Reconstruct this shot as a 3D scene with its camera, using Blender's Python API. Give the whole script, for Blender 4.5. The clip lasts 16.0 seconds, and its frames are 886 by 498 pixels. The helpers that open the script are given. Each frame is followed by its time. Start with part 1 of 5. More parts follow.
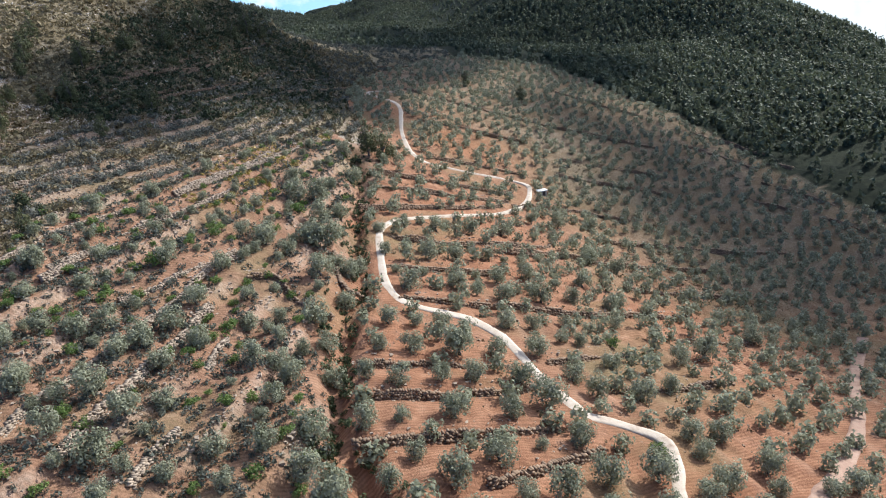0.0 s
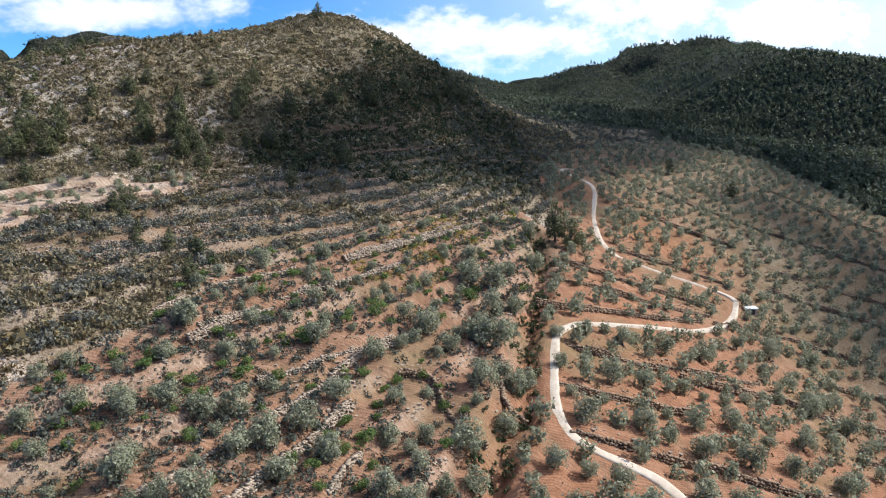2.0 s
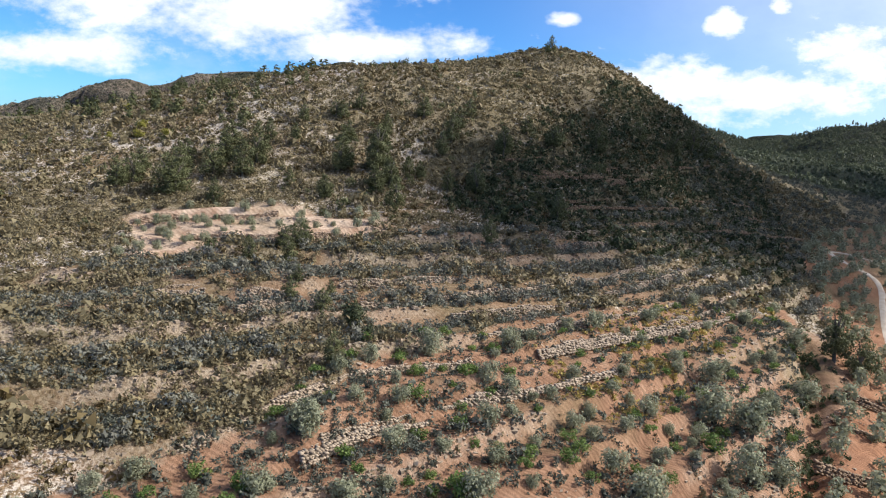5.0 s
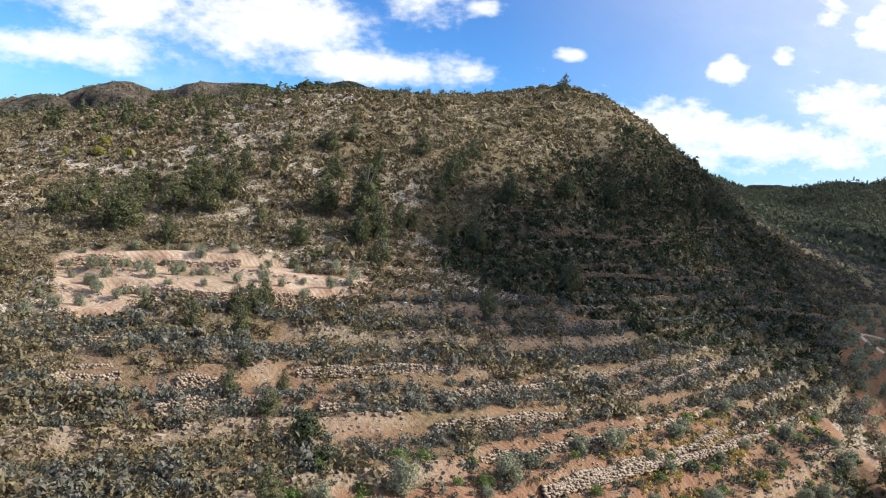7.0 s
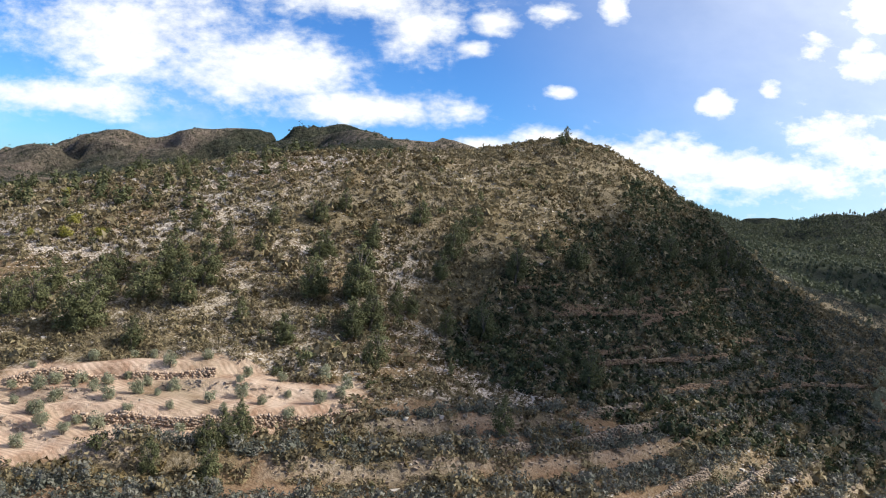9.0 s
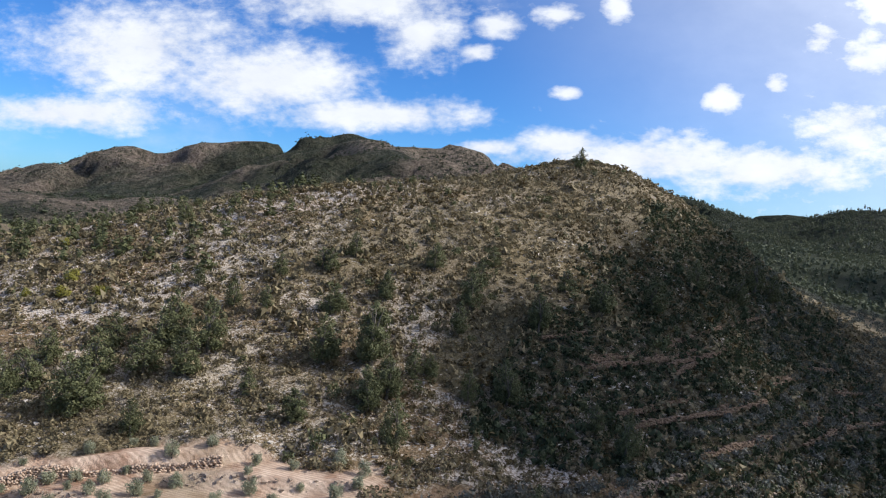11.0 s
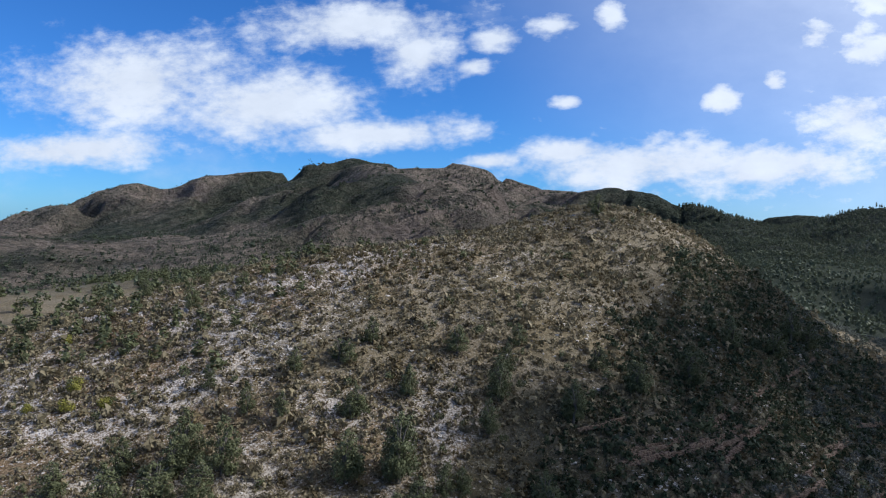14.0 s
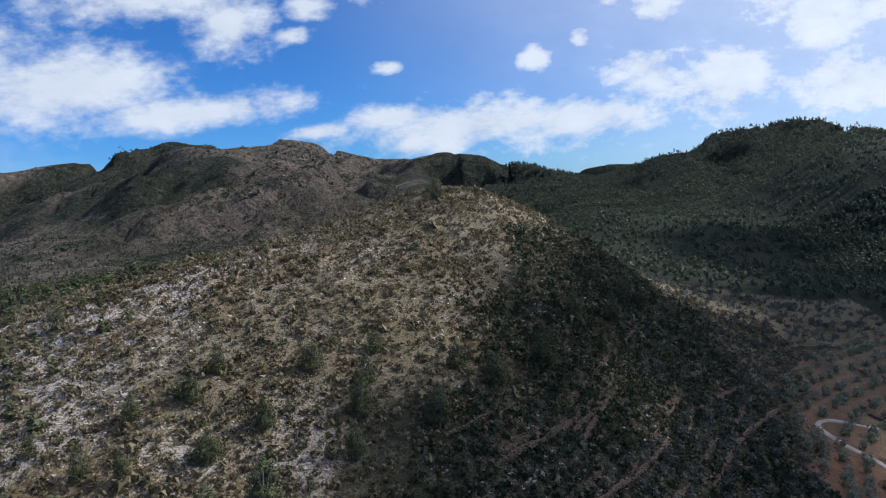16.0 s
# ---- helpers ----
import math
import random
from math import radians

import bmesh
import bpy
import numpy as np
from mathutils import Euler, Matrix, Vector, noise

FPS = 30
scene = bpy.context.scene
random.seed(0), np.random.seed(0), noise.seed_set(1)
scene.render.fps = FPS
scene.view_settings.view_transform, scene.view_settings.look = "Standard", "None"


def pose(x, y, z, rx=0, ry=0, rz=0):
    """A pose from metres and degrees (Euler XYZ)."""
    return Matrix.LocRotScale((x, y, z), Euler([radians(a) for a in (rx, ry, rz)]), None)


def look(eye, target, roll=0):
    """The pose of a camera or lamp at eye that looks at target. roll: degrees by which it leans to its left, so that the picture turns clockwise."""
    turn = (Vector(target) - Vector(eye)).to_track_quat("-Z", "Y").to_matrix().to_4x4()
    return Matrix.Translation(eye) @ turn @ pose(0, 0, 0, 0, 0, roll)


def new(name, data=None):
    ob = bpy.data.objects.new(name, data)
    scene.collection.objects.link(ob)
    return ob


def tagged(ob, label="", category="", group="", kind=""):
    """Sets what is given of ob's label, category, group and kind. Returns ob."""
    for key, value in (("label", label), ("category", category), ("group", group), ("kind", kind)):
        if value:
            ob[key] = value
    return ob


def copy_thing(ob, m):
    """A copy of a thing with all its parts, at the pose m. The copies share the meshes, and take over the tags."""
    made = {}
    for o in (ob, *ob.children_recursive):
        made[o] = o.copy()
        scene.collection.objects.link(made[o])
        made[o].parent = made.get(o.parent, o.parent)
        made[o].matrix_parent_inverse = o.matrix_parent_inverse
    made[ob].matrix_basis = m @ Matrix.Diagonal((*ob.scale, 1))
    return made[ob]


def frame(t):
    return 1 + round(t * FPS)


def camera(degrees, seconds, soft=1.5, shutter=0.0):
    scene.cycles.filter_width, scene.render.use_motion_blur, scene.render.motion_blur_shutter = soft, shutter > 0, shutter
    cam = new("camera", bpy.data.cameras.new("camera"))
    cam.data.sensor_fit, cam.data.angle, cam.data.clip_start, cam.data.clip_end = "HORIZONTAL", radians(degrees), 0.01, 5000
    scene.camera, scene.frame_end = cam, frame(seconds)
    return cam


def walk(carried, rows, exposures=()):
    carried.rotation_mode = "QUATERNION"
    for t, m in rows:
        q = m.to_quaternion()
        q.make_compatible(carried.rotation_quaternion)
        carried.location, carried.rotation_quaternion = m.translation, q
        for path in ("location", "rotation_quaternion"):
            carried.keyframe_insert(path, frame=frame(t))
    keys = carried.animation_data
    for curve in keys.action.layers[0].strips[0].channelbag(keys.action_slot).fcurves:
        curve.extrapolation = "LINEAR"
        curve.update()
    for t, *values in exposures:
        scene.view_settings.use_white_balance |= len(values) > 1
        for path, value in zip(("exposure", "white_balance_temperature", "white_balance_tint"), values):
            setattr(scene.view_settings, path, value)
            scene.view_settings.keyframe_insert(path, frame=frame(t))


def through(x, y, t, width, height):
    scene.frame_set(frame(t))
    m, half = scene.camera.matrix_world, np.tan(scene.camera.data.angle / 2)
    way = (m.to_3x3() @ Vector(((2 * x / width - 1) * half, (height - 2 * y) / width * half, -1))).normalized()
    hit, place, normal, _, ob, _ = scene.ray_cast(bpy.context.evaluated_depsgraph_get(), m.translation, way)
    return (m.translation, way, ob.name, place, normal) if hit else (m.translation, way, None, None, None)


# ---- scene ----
cam = camera(66.3, 16.0, soft=1.1)
PATH = [
    (0, (-7.27, 2.53, 66.32), (11.23, 95.45, 34.33), -6.51),
    (0.5, (-7.15, 7.14, 66.60), (4.53, 102.48, 38.76), -5.34),
    (1, (-7.05, 11.81, 66.85), (-0.55, 109.13, 44.80), -4.01),
    (1.5, (-7.02, 16.63, 67.03), (-7.65, 114.27, 45.44), -3.83),
    (2, (-7.08, 21.69, 67.16), (-12.31, 119.32, 46.19), -1.19),
    (2.5, (-7.33, 26.95, 67.20), (-16.87, 124.59, 47.79), 0.01),
    (3, (-7.89, 32.44, 67.21), (-20.99, 130.01, 49.68), 0.95),
    (3.5, (-8.88, 38.04, 67.23), (-24.04, 135.40, 50.14), 0.90),
    (4, (-10.28, 43.71, 67.31), (-35.76, 138.97, 50.68), 0.29),
    (4.5, (-11.94, 49.36, 67.48), (-43.94, 142.54, 50.34), 1.26),
    (4.7, (-12.63, 51.62, 67.58), (-46.04, 144.38, 50.86), 2.29),
    (6.8, (-21.36, 74.50, 71.77), (-55.21, 167.74, 59.09), 7.95),
    (7, (-22.15, 76.14, 72.45), (-56.26, 169.33, 60.14), 7.77),
    (7.5, (-24.13, 80.09, 74.24), (-58.55, 173.37, 63.56), 7.84),
    (8, (-26.08, 83.73, 76.14), (-60.51, 177.17, 66.98), 7.76),
    (8.5, (-27.98, 87.06, 78.12), (-62.28, 180.64, 69.96), 7.83),
    (9, (-29.82, 90.11, 80.17), (-64.24, 183.76, 73.42), 6.46),
    (9.2, (-30.54, 91.29, 81.00), (-65.00, 184.94, 74.55), 5.59),
    (11.3, (-36.08, 98.82, 90.30), (-72.33, 191.82, 84.12), 4.39),
    (11.5, (-36.56, 99.38, 91.24), (-72.89, 192.36, 85.29), 3.93),
    (12, (-37.74, 100.76, 93.60), (-74.31, 193.70, 88.69), 3.83),
    (12.5, (-38.89, 102.06, 95.98), (-75.36, 195.05, 91.34), 3.59),
    (13, (-40.00, 103.29, 98.38), (-76.52, 196.29, 94.10), 2.75),
    (13.5, (-41.02, 104.51, 100.75), (-77.92, 197.35, 96.41), 2.09),
    (14, (-41.96, 105.73, 103.06), (-78.99, 198.53, 99.03), 1.47),
    (14.5, (-42.79, 106.98, 105.23), (-77.04, 200.82, 100.51), 0.18),
    (15, (-43.51, 108.28, 107.23), (-71.54, 204.14, 102.14), -1.33),
    (15.5, (-44.12, 109.61, 109.06), (-67.38, 206.72, 103.68), -2.55),
    (16, (-44.65, 110.96, 110.82), (-59.09, 209.50, 101.81), -3.75),
]
walk(cam, [(t, look(eye, target, roll)) for t, eye, target, roll in PATH],
     exposures=[(0, 0.6, 6050, 6), (2.5, 0.48, 6250, 6), (4.5, 0.5, 6500, 6), (8, 0.52, 6750, 6), (11.5, 0.2, 6150, 9), (13, 0.1, 5800, 8), (16, -0.1, 5750, 8)])

# ---------------------------------------------------------------- light
SUN = Vector((0.75, 0.26, 0.61)).normalized()
sun = new("sun", bpy.data.lights.new("sun", "SUN"))
sun.data.energy, sun.data.angle, sun.data.color = 5.0, radians(0.6), (1.0, 0.95, 0.87)
sun.matrix_world = look(SUN * 900, (0, 0, 0))


# cloud banks: how far right and up of north-north-west, half width and half height (tangents of the angles)
CLOUDS = [
    (-0.445, 0.276, 0.17, 0.065), (-0.262, 0.23, 0.14, 0.055), (-0.137, 0.343, 0.15, 0.035), (-0.04, 0.297, 0.062, 0.04), (-0.55, 0.172, 0.13, 0.026),
    (-0.112, 0.18, 0.16, 0.024), (0.063, 0.134, 0.05, 0.012), (0.043, 0.274, 0.028, 0.013), (0.076, 0.313, 0.036, 0.018), (0.18, 0.218, 0.02, 0.008),
    (0.163, 0.33, 0.034, 0.018), (0.25, 0.343, 0.022, 0.02), (0.409, 0.213, 0.026, 0.02), (0.484, 0.238, 0.02, 0.016), (0.547, 0.305, 0.04, 0.03),
    (0.622, 0.276, 0.055, 0.045), (0.64, 0.36, 0.05, 0.035), (0.305, 0.12, 0.22, 0.042), (0.47, 0.11, 0.17, 0.045), (0.6, 0.18, 0.075, 0.06),
    (0.18, 0.142, 0.07, 0.022), (0.95, 0.3, 0.22, 0.2), (0.76, 0.15, 0.16, 0.085), (1.0, 0.13, 0.22, 0.1),
]


def build_world():
    """Blue sky with broken white clouds, thickest towards the sun."""
    world = bpy.data.worlds.new("sky")
    scene.world = world
    world.use_nodes = True
    nt = world.node_tree
    nt.nodes.clear()
    n, l = nt.nodes.new, nt.links.new
    out, bg = n("ShaderNodeOutputWorld"), n("ShaderNodeBackground")
    sky = n("ShaderNodeTexSky")
    sky.sky_type, sky.sun_disc = "NISHITA", False
    sky.sun_elevation = math.asin(SUN.z)
    sky.sun_rotation = math.atan2(SUN.x, SUN.y)
    sky.air_density, sky.dust_density, sky.ozone_density = 0.85, 0.15, 3.5
    way = n("ShaderNodeTexCoord").outputs["Generated"]

    def calc(op, a, b=None, c=None):
        m = n("ShaderNodeMath")
        m.operation = op
        for sock, v in zip(m.inputs, (a, b, c)):
            if v is None:
                continue
            if hasattr(v, "links"):
                l(v, sock)
            else:
                sock.default_value = v
        return m.outputs[0]

    def dot(v):
        m = n("ShaderNodeVectorMath")
        m.operation = "DOT_PRODUCT"
        l(way, m.inputs[0])
        m.inputs[1].default_value = v
        return m.outputs["Value"]

    ahead = dot((-0.3595, 0.932, -0.0471))
    right, up = dot((0.9301, 0.3619, 0.0618)), dot((-0.0747, 0.0216, 0.997))
    depth = calc("MAXIMUM", ahead, 0.15)
    u, v = calc("DIVIDE", right, depth), calc("DIVIDE", up, depth)
    plane = n("ShaderNodeCombineXYZ")
    l(u, plane.inputs[0])
    l(calc("MULTIPLY", v, 1.7), plane.inputs[1])
    puff, wisp, curl = n("ShaderNodeTexNoise"), n("ShaderNodeTexNoise"), n("ShaderNodeTexNoise")
    for tex, scale, detail, rough in ((puff, 9.0, 8.0, 0.6), (wisp, 2.4, 9.0, 0.6), (curl, 38.0, 6.0, 0.6)):
        tex.inputs["Scale"].default_value, tex.inputs["Detail"].default_value, tex.inputs["Roughness"].default_value = scale, detail, rough
        l(plane.outputs[0], tex.inputs["Vector"])
    near = None
    for cu, cv, a, b in CLOUDS:
        x, y = calc("MULTIPLY_ADD", u, 1 / a, -cu / a), calc("MULTIPLY_ADD", v, 1 / b, -cv / b)
        d = calc("SQRT", calc("ADD", calc("MULTIPLY", x, x), calc("MULTIPLY", y, y)))
        near = d if near is None else calc("MINIMUM", near, d)
    ragged = calc("MULTIPLY_ADD", puff.outputs[0], -2.6, calc("ADD", near, 1.3))
    ragged = calc("MULTIPLY_ADD", wisp.outputs[0], -1.2, calc("ADD", ragged, 0.6))
    ragged = calc("MULTIPLY_ADD", curl.outputs[0], -1.15, calc("ADD", ragged, 0.575))
    bank = n("ShaderNodeMapRange")
    bank.interpolation_type = "SMOOTHSTEP"
    for name, value in (("From Min", 1.45), ("From Max", 0.25), ("To Min", 0.0), ("To Max", 1.0)):
        bank.inputs[name].default_value = value
    l(ragged, bank.inputs["Value"])
    veil = n("ShaderNodeMapRange")
    veil.interpolation_type = "SMOOTHSTEP"
    for name, value in (("From Min", 0.52), ("From Max", 0.78), ("To Min", 0.0), ("To Max", 0.45)):
        veil.inputs[name].default_value = value
    l(wisp.outputs[0], veil.inputs["Value"])
    glow = n("ShaderNodeMapRange")
    glow.interpolation_type = "SMOOTHSTEP"
    for name, value in (("From Min", 0.06), ("From Max", 0.84), ("To Min", 0.0), ("To Max", 1.0)):
        glow.inputs[name].default_value = value
    l(dot(tuple(SUN)), glow.inputs["Value"])
    thin = calc("MAXIMUM", veil.outputs[0], calc("MULTIPLY", glow.outputs[0], 0.85))
    cover = calc("MAXIMUM", bank.outputs[0], thin)
    shade = n("ShaderNodeMix")
    shade.data_type = "RGBA"
    l(puff.outputs[0], shade.inputs["Factor"])
    shade.inputs["A"].default_value, shade.inputs["B"].default_value = (7.2, 7.6, 8.6, 1), (12.5, 12.6, 13.0, 1)
    cloud_mix = n("ShaderNodeMix")
    cloud_mix.data_type = "RGBA"
    l(cover, cloud_mix.inputs["Factor"])
    deep = n("ShaderNodeMix")
    deep.data_type, deep.blend_type = "RGBA", "MULTIPLY"
    deep.inputs["Factor"].default_value = 1.0
    l(sky.outputs[0], deep.inputs["A"])
    deep.inputs["B"].default_value = (0.54, 1.02, 1.62, 1)
    l(deep.outputs["Result"], cloud_mix.inputs["A"])
    bright = n("ShaderNodeVectorMath")
    bright.operation = "SCALE"
    l(shade.outputs["Result"], bright.inputs[0])
    l(calc("MULTIPLY_ADD", glow.outputs[0], 0.15, 1.0), bright.inputs["Scale"])
    l(bright.outputs[0], cloud_mix.inputs["B"])
    l(cloud_mix.outputs["Result"], bg.inputs["Color"])
    bg.inputs["Strength"].default_value = 0.078
    l(bg.outputs[0], out.inputs[0])


build_world()

# ---------------------------------------------------------------- materials


def mat(name):
    m = bpy.data.materials.new(name)
    m.use_nodes = True
    nt = m.node_tree
    return m, nt, nt.nodes["Principled BSDF"]


def noise_node(nt, scale, detail=6.0, rough=0.6, vector=None):
    t = nt.nodes.new("ShaderNodeTexNoise")
    t.inputs["Scale"].default_value, t.inputs["Detail"].default_value, t.inputs["Roughness"].default_value = scale, detail, rough
    if vector is not None:
        nt.links.new(vector, t.inputs["Vector"])
    return t


def ramp(nt, source, stops):
    r = nt.nodes.new("ShaderNodeValToRGB")
    e = r.color_ramp.elements
    while len(e) < len(stops):
        e.new(0.5)
    for k, (p, c) in zip(e, stops):
        k.position, k.color = p, (*c, 1) if len(c) == 3 else c
    nt.links.new(source, r.inputs[0])
    return r


def mix(nt, fac, a, b):
    m = nt.nodes.new("ShaderNodeMix")
    m.data_type = "RGBA"
    for sock, v in (("Factor", fac), ("A", a), ("B", b)):
        if hasattr(v, "links"):
            nt.links.new(v, m.inputs[sock])
        elif sock == "Factor":
            m.inputs[sock].default_value = v
        else:
            m.inputs[sock].default_value = (*v, 1)
    return m.outputs["Result"]


def bump(nt, height, strength, distance, bsdf):
    b = nt.nodes.new("ShaderNodeBump")
    b.inputs["Strength"].default_value, b.inputs["Distance"].default_value = strength, distance
    nt.links.new(height, b.inputs["Height"])
    nt.links.new(b.outputs[0], bsdf.inputs["Normal"])


def foliage(name, dark, mid, light, through=0.25):
    m, nt, b = mat(name)
    geo, info = nt.nodes.new("ShaderNodeNewGeometry"), nt.nodes.new("ShaderNodeObjectInfo")
    add = nt.nodes.new("ShaderNodeMath")
    add.operation = "MULTIPLY_ADD"
    add.inputs[1].default_value = 0.42
    stand = noise_node(nt, 0.45, 3, 0.6, geo.outputs["Position"])
    scale = nt.nodes.new("ShaderNodeMath")
    scale.operation, scale.inputs[1].default_value = "MULTIPLY_ADD", 0.25
    shift = nt.nodes.new("ShaderNodeMath")
    shift.operation, shift.inputs[1].default_value, shift.inputs[2].default_value = "MULTIPLY_ADD", 0.9, -0.28
    nt.links.new(stand.outputs[0], shift.inputs[0])
    nt.links.new(info.outputs["Random"], scale.inputs[0])
    nt.links.new(shift.outputs[0], scale.inputs[2])
    nt.links.new(geo.outputs["Random Per Island"], add.inputs[0])
    nt.links.new(scale.outputs[0], add.inputs[2])
    col = ramp(nt, add.outputs[0], [(0.1, dark), (0.5, mid), (0.92, light)])
    nt.links.new(col.outputs[0], b.inputs["Base Color"])
    b.inputs["Roughness"].default_value = 0.65
    b.inputs["Specular IOR Level"].default_value = 0.25
    tr, ms = nt.nodes.new("ShaderNodeBsdfTranslucent"), nt.nodes.new("ShaderNodeMixShader")
    nt.links.new(col.outputs[0], tr.inputs["Color"])
    ms.inputs[0].default_value = through
    nt.links.new(b.outputs[0], ms.inputs[1])
    nt.links.new(tr.outputs[0], ms.inputs[2])
    nt.links.new(ms.outputs[0], nt.nodes["Material Output"].inputs["Surface"])
    return m


OLIVE = foliage("olive_leaf", (0.15, 0.158, 0.1), (0.245, 0.252, 0.17), (0.36, 0.36, 0.255), 0.38)
PINE = foliage("pine_needle", (0.044, 0.049, 0.022), (0.093, 0.1, 0.045), (0.162, 0.165, 0.08), 0.22)
SCRUB = foliage("scrub_leaf", (0.066, 0.054, 0.031), (0.163, 0.133, 0.078), (0.278, 0.224, 0.13), 0.25)
WOOD = foliage("wood_needle", (0.033, 0.041, 0.026), (0.068, 0.08, 0.048), (0.12, 0.132, 0.077), 0.3)
HEATH = foliage("heath_leaf", (0.05, 0.038, 0.018), (0.125, 0.09, 0.04), (0.22, 0.168, 0.068), 0.25)
ALMOND = foliage("almond_leaf", (0.06, 0.095, 0.025), (0.12, 0.18, 0.05), (0.22, 0.28, 0.09), 0.4)


def bark():
    m, nt, b = mat("bark")
    tex = noise_node(nt, 3.0)
    col = ramp(nt, tex.outputs[0], [(0.3, (0.06, 0.05, 0.04)), (0.7, (0.2, 0.17, 0.14))])
    nt.links.new(col.outputs[0], b.inputs["Base Color"])
    b.inputs["Roughness"].default_value = 0.9
    return m


BARK = bark()


def limestone(name="limestone", tint=(1, 1, 1)):
    m, nt, b = mat(name)
    geo = nt.nodes.new("ShaderNodeNewGeometry")
    info = nt.nodes.new("ShaderNodeObjectInfo")
    tex = noise_node(nt, 1.3, 8.0, 0.7)
    add = nt.nodes.new("ShaderNodeMath")
    add.operation, add.inputs[1].default_value = "MULTIPLY_ADD", 0.4
    nt.links.new(geo.outputs["Random Per Island"], add.inputs[0])
    nt.links.new(tex.outputs[0], add.inputs[2])
    stops = [(0.3, (0.2, 0.17, 0.145)), (0.6, (0.4, 0.35, 0.305)), (0.95, (0.6, 0.545, 0.49))]
    col = ramp(nt, add.outputs[0], [(p, tuple(a * t for a, t in zip(c, tint))) for p, c in stops])
    nt.links.new(col.outputs[0], b.inputs["Base Color"])
    b.inputs["Roughness"].default_value = 0.92
    bump(nt, tex.outputs[0], 0.5, 0.2, b)
    return m


STONE = limestone()
WALL_STONE = limestone("wall_stone", (0.6, 0.52, 0.45))


def ground_material():
    """Soil, stubble, limestone scree and thin scrub, mixed by the land-use weights stored on the ground sheet. The wood
    weight also paints shade.
    """
    m, nt, b = mat("hill_ground")
    tc = nt.nodes.new("ShaderNodeTexCoord")
    v = tc.outputs["Object"]

    def weight(name):
        a = nt.nodes.new("ShaderNodeAttribute")
        a.attribute_name = name
        return a.outputs["Fac"]

    large, medium, fine = noise_node(nt, 0.035, 4, 0.6, v), noise_node(nt, 0.33, 5, 0.65, v), noise_node(nt, 2.3, 5, 0.7, v)
    soil = ramp(nt, medium.outputs[0], [(0.3, (0.155, 0.086, 0.056)), (0.55, (0.258, 0.148, 0.097)), (0.8, (0.375, 0.245, 0.174))]).outputs[0]
    redder = ramp(nt, medium.outputs[0], [(0.3, (0.21, 0.085, 0.045)), (0.7, (0.34, 0.15, 0.078))]).outputs[0]
    soil = mix(nt, weight("red"), soil, redder)
    chalky = ramp(nt, medium.outputs[0], [(0.3, (0.38, 0.265, 0.195)), (0.7, (0.58, 0.455, 0.36))]).outputs[0]
    chalky = mix(nt, ramp(nt, noise_node(nt, 0.16, 5, 0.7, v).outputs[0], [(0.46, (0, 0, 0)), (0.62, (0.8, 0.8, 0.8))]).outputs[0], chalky, soil)
    soil = mix(nt, weight("pale"), soil, chalky)
    furrow = nt.nodes.new("ShaderNodeTexWave")
    furrow.bands_direction = "Y"
    for name, value in (("Scale", 0.5), ("Distortion", 5.0), ("Detail", 2.0), ("Detail Scale", 0.3)):
        furrow.inputs[name].default_value = value
    nt.links.new(v, furrow.inputs["Vector"])
    ridge = ramp(nt, furrow.outputs["Fac"], [(0.2, (0.8, 0.78, 0.76)), (0.75, (1.08, 1.06, 1.05))]).outputs[0]
    tilled = nt.nodes.new("ShaderNodeMix")
    tilled.data_type, tilled.blend_type = "RGBA", "MULTIPLY"
    tilled.inputs["Factor"].default_value = 0.9
    nt.links.new(soil, tilled.inputs["A"])
    nt.links.new(ridge, tilled.inputs["B"])
    soil = tilled.outputs["Result"]
    weeds = ramp(nt, fine.outputs[0], [(0.35, (0.10, 0.085, 0.045)), (0.7, (0.2, 0.17, 0.09))]).outputs[0]
    patch = ramp(nt, large.outputs[0], [(0.5, (0, 0, 0)), (0.72, (0.75, 0.75, 0.75))]).outputs[0]
    soil = mix(nt, patch, soil, weeds)
    vor = nt.nodes.new("ShaderNodeTexVoronoi")
    vor.inputs["Scale"].default_value = 0.55
    nt.links.new(v, vor.inputs["Vector"])
    rock = ramp(nt, fine.outputs[0], [(0.3, (0.38, 0.325, 0.28)), (0.55, (0.57, 0.5, 0.44)), (0.8, (0.74, 0.67, 0.6))]).outputs[0]
    earth = ramp(nt, fine.outputs[0], [(0.36, (0.065, 0.044, 0.024)), (0.5, (0.16, 0.108, 0.062)), (0.66, (0.28, 0.195, 0.122))]).outputs[0]
    show, broad = noise_node(nt, 1.7, 7, 0.75, v), noise_node(nt, 0.06, 3, 0.6, v)
    both = nt.nodes.new("ShaderNodeMath")
    both.operation, both.inputs[1].default_value = "MULTIPLY_ADD", 0.55
    nt.links.new(broad.outputs[0], both.inputs[0])
    nt.links.new(show.outputs[0], both.inputs[2])
    bare = ramp(nt, both.outputs[0], [(0.76, (0, 0, 0)), (0.8, (1, 1, 1))]).outputs[0]
    grit = ramp(nt, fine.outputs[0], [(0.42, (0.1, 0.1, 0.1)), (0.52, (1, 1, 1))]).outputs[0]
    hill = mix(nt, bare, earth, mix(nt, grit, earth, rock))
    scrub = ramp(nt, fine.outputs[0], [(0.36, (0.06, 0.048, 0.028)), (0.65, (0.195, 0.155, 0.092))]).outputs[0]
    hill = mix(nt, weight("scrub"), hill, scrub)
    col = mix(nt, weight("soil"), hill, soil)
